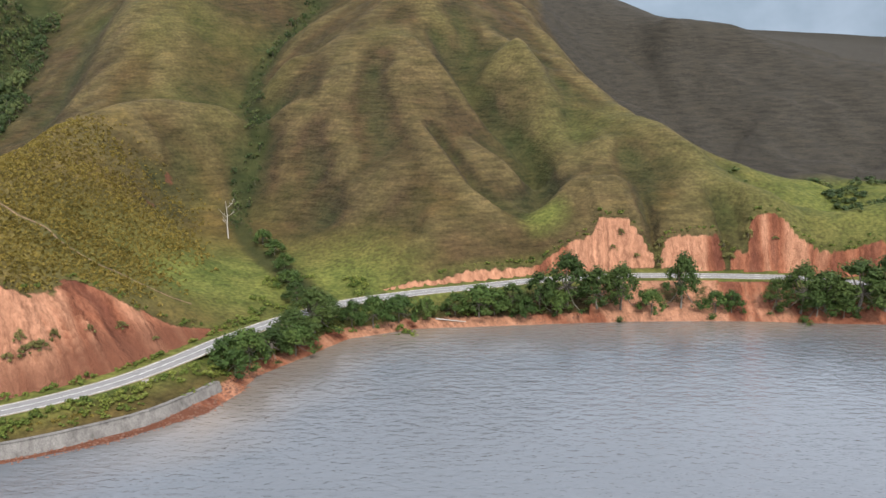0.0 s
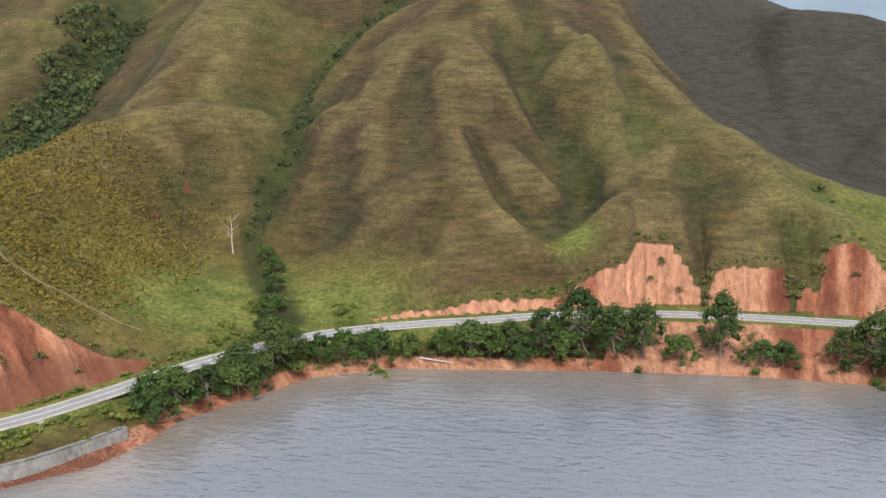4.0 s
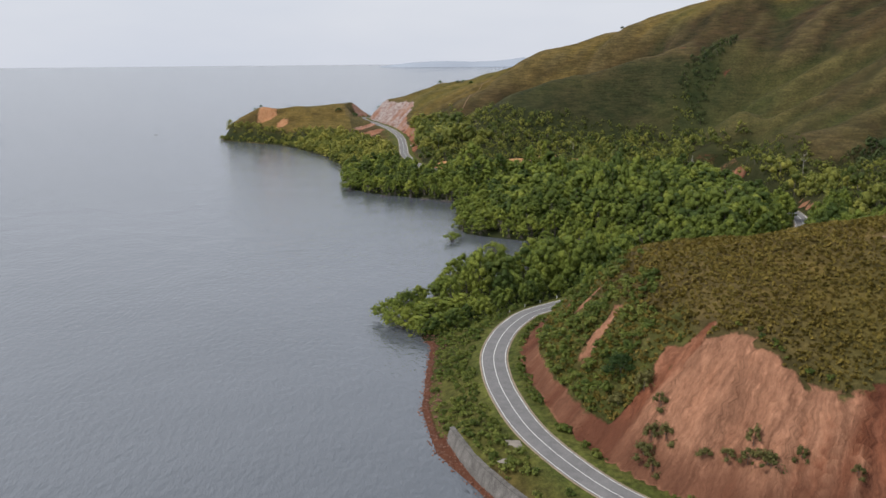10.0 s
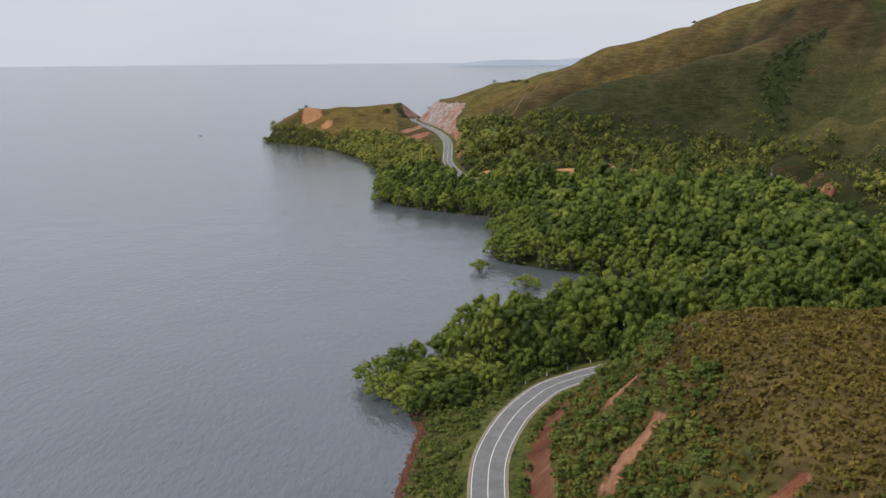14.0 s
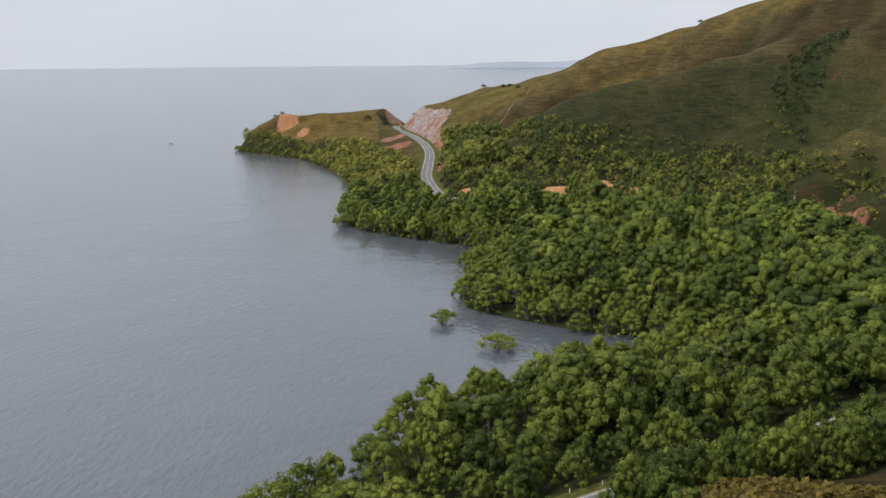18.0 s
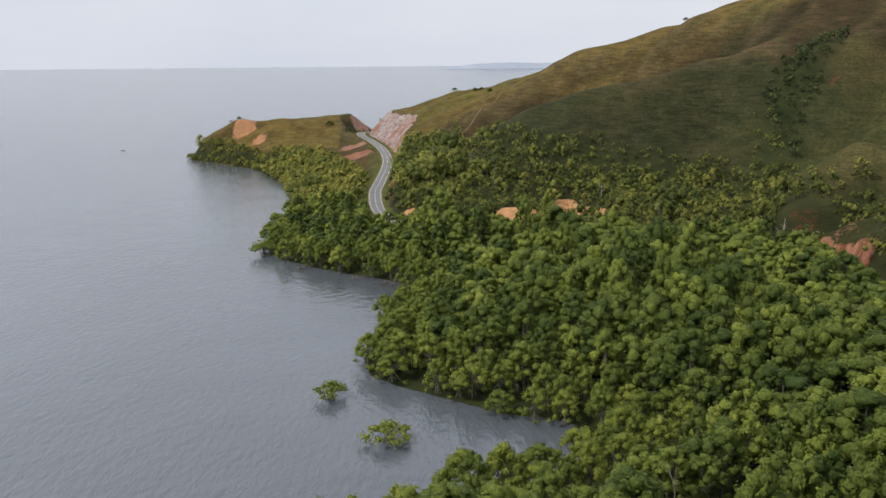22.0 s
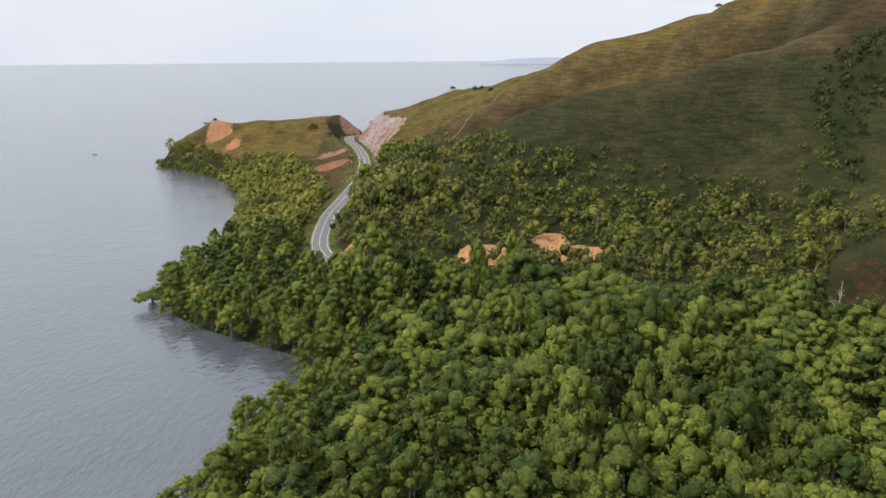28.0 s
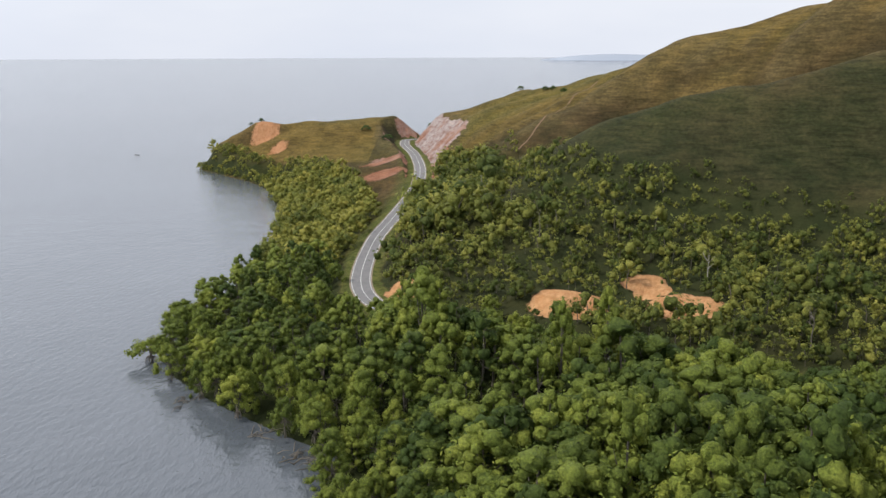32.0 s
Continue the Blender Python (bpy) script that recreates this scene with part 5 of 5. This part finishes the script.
tufty = []
for k in range(3):
    cr, hd = crown(2.4, 1.3, 9, 34, 0.14, base=0.05, flat=1.15, head=0.36, fine=9, loose=0.35)
    tufty.append(tree_thing("cliff_bush", cr, stems(2.4, hd, 0.05), SCRUB_DRY, BARK, "olive bush rooted in the bare red road cut", "bush", "bushes on the road cut"))
place(tufty, [(-94, 184, 3.0, 1.6), (-95.5, 185.5, 3.2, 1.5), (-92.5, 185.5, 2.4, 1.7), (-91, 186, 2.6, 1.6), (-90, 190.5, 2.2, 1.1), (-99, 179, 1.6, 1.0), (-84, 196, 1.5, 1.0), (-79, 203, 1.6, 1.3), (-107, 172, 2.6, 1.6), (-106, 175, 2.6, 1.5), (-108, 173.5, 2.4, 1.4), (-97, 182, 1.7, 1.0),
              (-104, 172, 2.2, 1.3), (-66, 219, 1.0, 0.8), (-72, 206, 1.1, 0.8), (-111, 176, 2.2, 1.4), (-118, 176, 2.8, 1.8), (-121, 172, 2.4, 1.6), (58, 286, 1.6, 1.2), (61, 288, 1.8, 1.2), (66, 285, 1.4, 1.1), (73, 284, 2.4, 1.5), (74, 287, 2.6, 1.6), (97, 284, 2.6, 1.6), (96, 287, 2.8, 1.8), (104, 287, 2.6, 1.5), (113, 286, 1.4, 1.0)], (2.4, 1.3))

# low mangroves standing by themselves in the water
islets = []
for k in range(2):
    cr, hd = crown(4.0, 4.0, 22, 44, 0.22, base=0.3, flat=0.7, head=0.22, fine=8, loose=0.45)
    islets.append(tree_thing("islet_mangrove", cr, stems(5.5, hd, 0.2, roots=12) + stems(5, hd[1:], 0.16, roots=9, lean=0.5), LEAF, BARK, "low spreading mangrove standing alone in the water", "tree", "mangroves in the bay"))
for ob, (x, y, s) in zip(islets, ((-331, 175, 1.1), (-307, 188, 1.3))):
    ob.matrix_basis = turned(x, y, -0.3, s, 1.0)
copy_thing(islets[0], turned(-487, 139, -0.3, 1.3, 1.5))
for x, y, s, h in ((-222, 139, 1.2, 1.6), (-213, 141, 1.1, 1.5), (-228, 144, 1.1, 1.7), (-206, 146, 0.9, 1.2)):
    copy_thing(islets[1], turned(x, y, -0.2, s, h))


def bare(x, y, height, seed, label, wood):
    """A leafless tree: its trunk, and each limb with two twigs."""
    r = np.random.default_rng(seed)
    root = tagged(new("dead_tree"), label, "tree")
    part("trunk", mesh_from("trunk", *limb([(0, 0, -0.8), (0.2, 0.1, height * 0.35), (0.1, -0.2, height * 0.62), (0.4, 0.1, height)], height * 0.02, height * 0.005), [wood]), root)
    for k in range(10 if height > 14 else 5):
        z = height * r.uniform(0.4, 0.9)
        a, q = r.uniform(0, 6.28), height * r.uniform(0.12, 0.28)
        tip = np.array([math.cos(a) * q, math.sin(a) * q, z + q * r.uniform(0.5, 1.1)])
        mid = tip * [0.5, 0.5, 0] + [0, 0, z + (tip[2] - z) * 0.35]
        pieces = [(*limb([(0.15, 0, z), mid, tip], height * 0.008, height * 0.003, 4), 0)]
        for j in range(2):
            pieces.append((*limb([mid, mid * 0.4 + tip * 0.6 + r.normal(size=3) * height * 0.05], height * 0.004, height * 0.002, 3), 0))
        v, f, _ = joined(pieces)
        part("branch", mesh_from("branch", v, f, [wood]), root)
    root.matrix_basis = pose(x, y, ground([x], [y])[0][0], 0, 0, seed * 57)


bare(-77, 303, 13.5, 3, "tall bleached dead tree at the mouth of the ravine", DEADWOOD)
bare(-238, 331, 15, 5, "slender white dead trunk rising from the woodland", DEADWOOD)
for n, (x, y, h) in enumerate(((-590, 222, 11), (-572, 232, 10), (-545, 240, 9), (-508, 282, 9), (-640, 214, 9), (-610, 236, 8), (-360, 352, 12), (-330, 300, 15), (-298, 262, 11), (-415, 320, 14), (-262, 232, 13), (-470, 296, 10))):
    bare(x, y, h, 11 + n, "thin bare grey trunk standing among the scrub", BARK if n % 3 else DEADWOOD)


def driftwood(x, y, seed):
    r = np.random.default_rng(seed)
    root = tagged(new("driftwood"), "tangle of grey-brown roots and fallen branches in the shallows", "driftwood", "driftwood at the mangrove edge")
    for k in range(12):
        a, q = r.uniform(0, 6.28), r.uniform(1.5, 4.5)
        c = r.normal(size=2) * 1.5
        p = [(c[0], c[1], -0.1), (c[0] + math.cos(a) * q * 0.5, c[1] + math.sin(a) * q * 0.5, r.uniform(0.2, 0.9)), (c[0] + math.cos(a) * q, c[1] + math.sin(a) * q, r.uniform(0.0, 0.8))]
        v, f = limb(p, 0.13, 0.04, 5)
        part("branch", mesh_from("branch", v, f, [BARK]), root)
    root.matrix_basis = pose(x, y, 0.05)


driftwood(-445, 178, 1)
driftwood(-436, 187, 2)
driftwood(-434, 191, 3)
driftwood(-460, 156, 4)


def fallen(x0, y0, x1, y1, r):
    z0, z1 = ground([x0, x1], [y0, y1])[0]
    mid = ground([(x0 + x1) / 2], [(y0 + y1) / 2])[0][0]
    v, f = limb([(x0, y0, z0 + 0.5), ((x0 + x1) / 2, (y0 + y1) / 2, max(mid, (z0 + z1) / 2) + 0.55), (x1, y1, z1 + 0.6)], r, r * 0.5, 6)
    tagged(new("fallen_trunk", mesh_from("fallen_trunk", v, f, [DEADWOOD])), "bleached fallen tree trunk lying on the slope", "log", "fallen trunks")


fallen(-633, 191.5, -607, 195, 0.3)
fallen(-556, 209, -552, 216, 0.22)
fallen(-2, 247, 7, 246, 0.25)

# ---- trails on the slopes ----


def trail(pts, width, label):
    line = smooth_line([(x, y, 0) for x, y in pts], 1.0)
    line[:, 0] += fbm(line[:, 0], line[:, 1], 6, 37, 2) * 0.8
    line[:, 1] += fbm(line[:, 0], line[:, 1], 5, 39, 2) * 0.8
    d = unit(np.gradient(line[:, :2], axis=0))
    nrm = np.c_[-d[:, 1], d[:, 0]]
    w = width * (0.7 + 0.5 * np.abs(fbm(line[:, 0], line[:, 1], 4, 41, 2)))[:, None]
    cols = [line[:, :2] + nrm * w * o for o in (-0.5, 0, 0.5)]
    v = np.concatenate([np.c_[c, ground(c[:, 0], c[:, 1])[0] + 0.14] for c in cols])
    n = len(line)
    i = np.arange(n - 1)
    f = np.r_[np.c_[i, i + 1, i + n + 1, i + n], np.c_[i + n, i + n + 1, i + 2 * n + 1, i + 2 * n]]
    tagged(new("trail", mesh_from("trail", v, f, [TRAIL])), label, "trail", kind="structure")


trail(SPUR_TRAIL, 0.75, "worn pale footpath down the grassy spur")
trail([(-684, 238), (-700, 247), (-716, 257), (-738, 270), (-758, 283)], 0.9, "reddish footpath up the far ridge")

# ---- road furniture and small things ----


def guide_post():
    bm = bmesh.new()
    bmesh.ops.create_cone(bm, cap_ends=True, segments=8, radius1=0.09, radius2=0.075, depth=0.9, matrix=Matrix.Translation((0, 0, 0.45)))
    root = tagged(new("guide_post"), "short white roadside guide post", "post", "guide posts on the bend")
    me = bpy.data.meshes.new("post")
    bm.to_mesh(me)
    bm.free()
    me.materials.append(LINE)
    part("post", me, root)
    bm = bmesh.new()
    bmesh.ops.create_cone(bm, cap_ends=True, segments=8, radius1=0.095, radius2=0.06, depth=0.12, matrix=Matrix.Translation((0, 0, 0.95)))
    me = bpy.data.meshes.new("cap")
    bm.to_mesh(me)
    bm.free()
    me.materials.append(RUBBLE)
    part("cap", me, root, "dull red cap")
    return root


post = guide_post()
spots = [(-202, 166.5), (-206.5, 171), (-210.5, 176.5), (-214, 182), (-217, 188), (-219, 194)]
for n, (x, y) in enumerate(spots):
    m = pose(x, y, ground([x], [y])[0][0] - 0.05)
    if n:
        copy_thing(post, m)
    else:
        post.matrix_basis = m


def heap(x, y, r, label):
    """A low spread of tipped gravel."""
    a = np.linspace(0, 2 * np.pi, 17)[:-1]
    v = [(0, 0, 0.32)]
    for q, z in ((0.35, 0.27), (0.7, 0.14), (1.0, -0.12)):
        for t in a:
            w = r * q * (1 + 0.25 * math.sin(3 * t + x) + 0.12 * math.sin(5 * t))
            v.append((w * math.cos(t) * 1.7, w * math.sin(t), z))
    f = [(0, 1 + i, 1 + (i + 1) % 16) for i in range(16)]
    for k in range(2):
        b0 = 1 + 16 * k
        for i in range(16):
            j = (i + 1) % 16
            f += [(b0 + i, b0 + 16 + i, b0 + 16 + j), (b0 + i, b0 + 16 + j, b0 + j)]
    ob = tagged(new("gravel_heap", mesh_from("gravel_heap", np.array(v), np.array(f), [PALE])), label, "gravel", "gravel heaps on the verge")
    ob.matrix_basis = pose(x, y, ground([x], [y])[0][0] + 0.05, 0, 0, 40)


PALE = plain_material("pale_gravel", (0.16, 0.14, 0.115), (0.30, 0.27, 0.235), 2.0, 0.95)
heap(-67.5, 186.5, 1.3, "spread of pale gravel at the road's edge")
heap(-122.5, 152.6, 1.5, "pale gravel spilled over the road's edge")
heap(-93, 161, 1.6, "pale gravel and rubble on the verge above the wall")
heap(-117, 149.8, 1.0, "pale rubble beside the top of the sea wall")


def boat():
    root = tagged(new("fishing_boat"), "small dark wooden outrigger boat far out on the bay", "boat")
    n = 11
    t = np.linspace(-1, 1, n)
    w, rise = 0.55 * (1 - np.abs(t)**2.5), 0.35 * t**4
    v = np.concatenate([np.c_[t * 4, w, 0.55 + rise], np.c_[t * 3.8, w * 0.4, -0.1 + rise], np.c_[t * 3.8, -w * 0.4, -0.1 + rise], np.c_[t * 4, -w, 0.55 + rise]])
    f = np.concatenate([np.c_[np.arange(n - 1) + k * n, np.arange(n - 1) + k * n + 1, np.arange(n - 1) + (k + 1) * n + 1, np.arange(n - 1) + (k + 1) * n] for k in range(3)])
    part("hull", mesh_from("hull", v, f, [BARK]), root)
    for s in (-1, 1):
        part("outrigger", mesh_from("outrigger", *limb([(-3, s * 2.6, 0.1), (0, s * 2.6, 0.05), (3, s * 2.6, 0.12)], 0.1, 0.08), [DEADWOOD]), root, "pale bamboo float")
    for x in (-1.4, 1.4):
        part("boom", mesh_from("boom", *limb([(x, -2.6, 0.1), (x, 0, 0.75), (x, 2.6, 0.1)], 0.05, 0.05), [DEADWOOD]), root)
    root.matrix_basis = pose(-938, -47, 0, 0, 0, 70) @ Matrix.Scale(0.55, 4)


boat()

# ---- far mountains in the haze ----


def far_range(name, bearing0, bearing1, distance, base, peak, seed, label, haze):
    a = np.radians(np.linspace(bearing0, bearing1, 60))
    prof = np.sin(np.linspace(0, np.pi, 60))**0.6
    h = base + peak * prof * (0.75 + 0.35 * fbm(np.linspace(0, 9, 60), np.zeros(60), 2.0, seed, 4))
    rows = []
    for k, q in enumerate((0.0, 0.25, 0.5, 0.75, 1.0)):
        r = distance + 260 * q
        rows.append(np.c_[np.sin(a) * r, np.cos(a) * r, -20 + (h + 20) * q * (1 + 0.12 * fbm(np.linspace(0, 14, 60) + k, np.full(60, k), 2.0, seed + 9, 3))])
    v = np.concatenate(rows)
    tagged(new(name, mesh_from(name, v, grid_faces(60, 5), [haze])), label, "backdrop", kind="structure")


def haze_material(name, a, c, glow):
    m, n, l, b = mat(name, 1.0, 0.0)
    # bluish base and a faint glow stand in for haze in the air
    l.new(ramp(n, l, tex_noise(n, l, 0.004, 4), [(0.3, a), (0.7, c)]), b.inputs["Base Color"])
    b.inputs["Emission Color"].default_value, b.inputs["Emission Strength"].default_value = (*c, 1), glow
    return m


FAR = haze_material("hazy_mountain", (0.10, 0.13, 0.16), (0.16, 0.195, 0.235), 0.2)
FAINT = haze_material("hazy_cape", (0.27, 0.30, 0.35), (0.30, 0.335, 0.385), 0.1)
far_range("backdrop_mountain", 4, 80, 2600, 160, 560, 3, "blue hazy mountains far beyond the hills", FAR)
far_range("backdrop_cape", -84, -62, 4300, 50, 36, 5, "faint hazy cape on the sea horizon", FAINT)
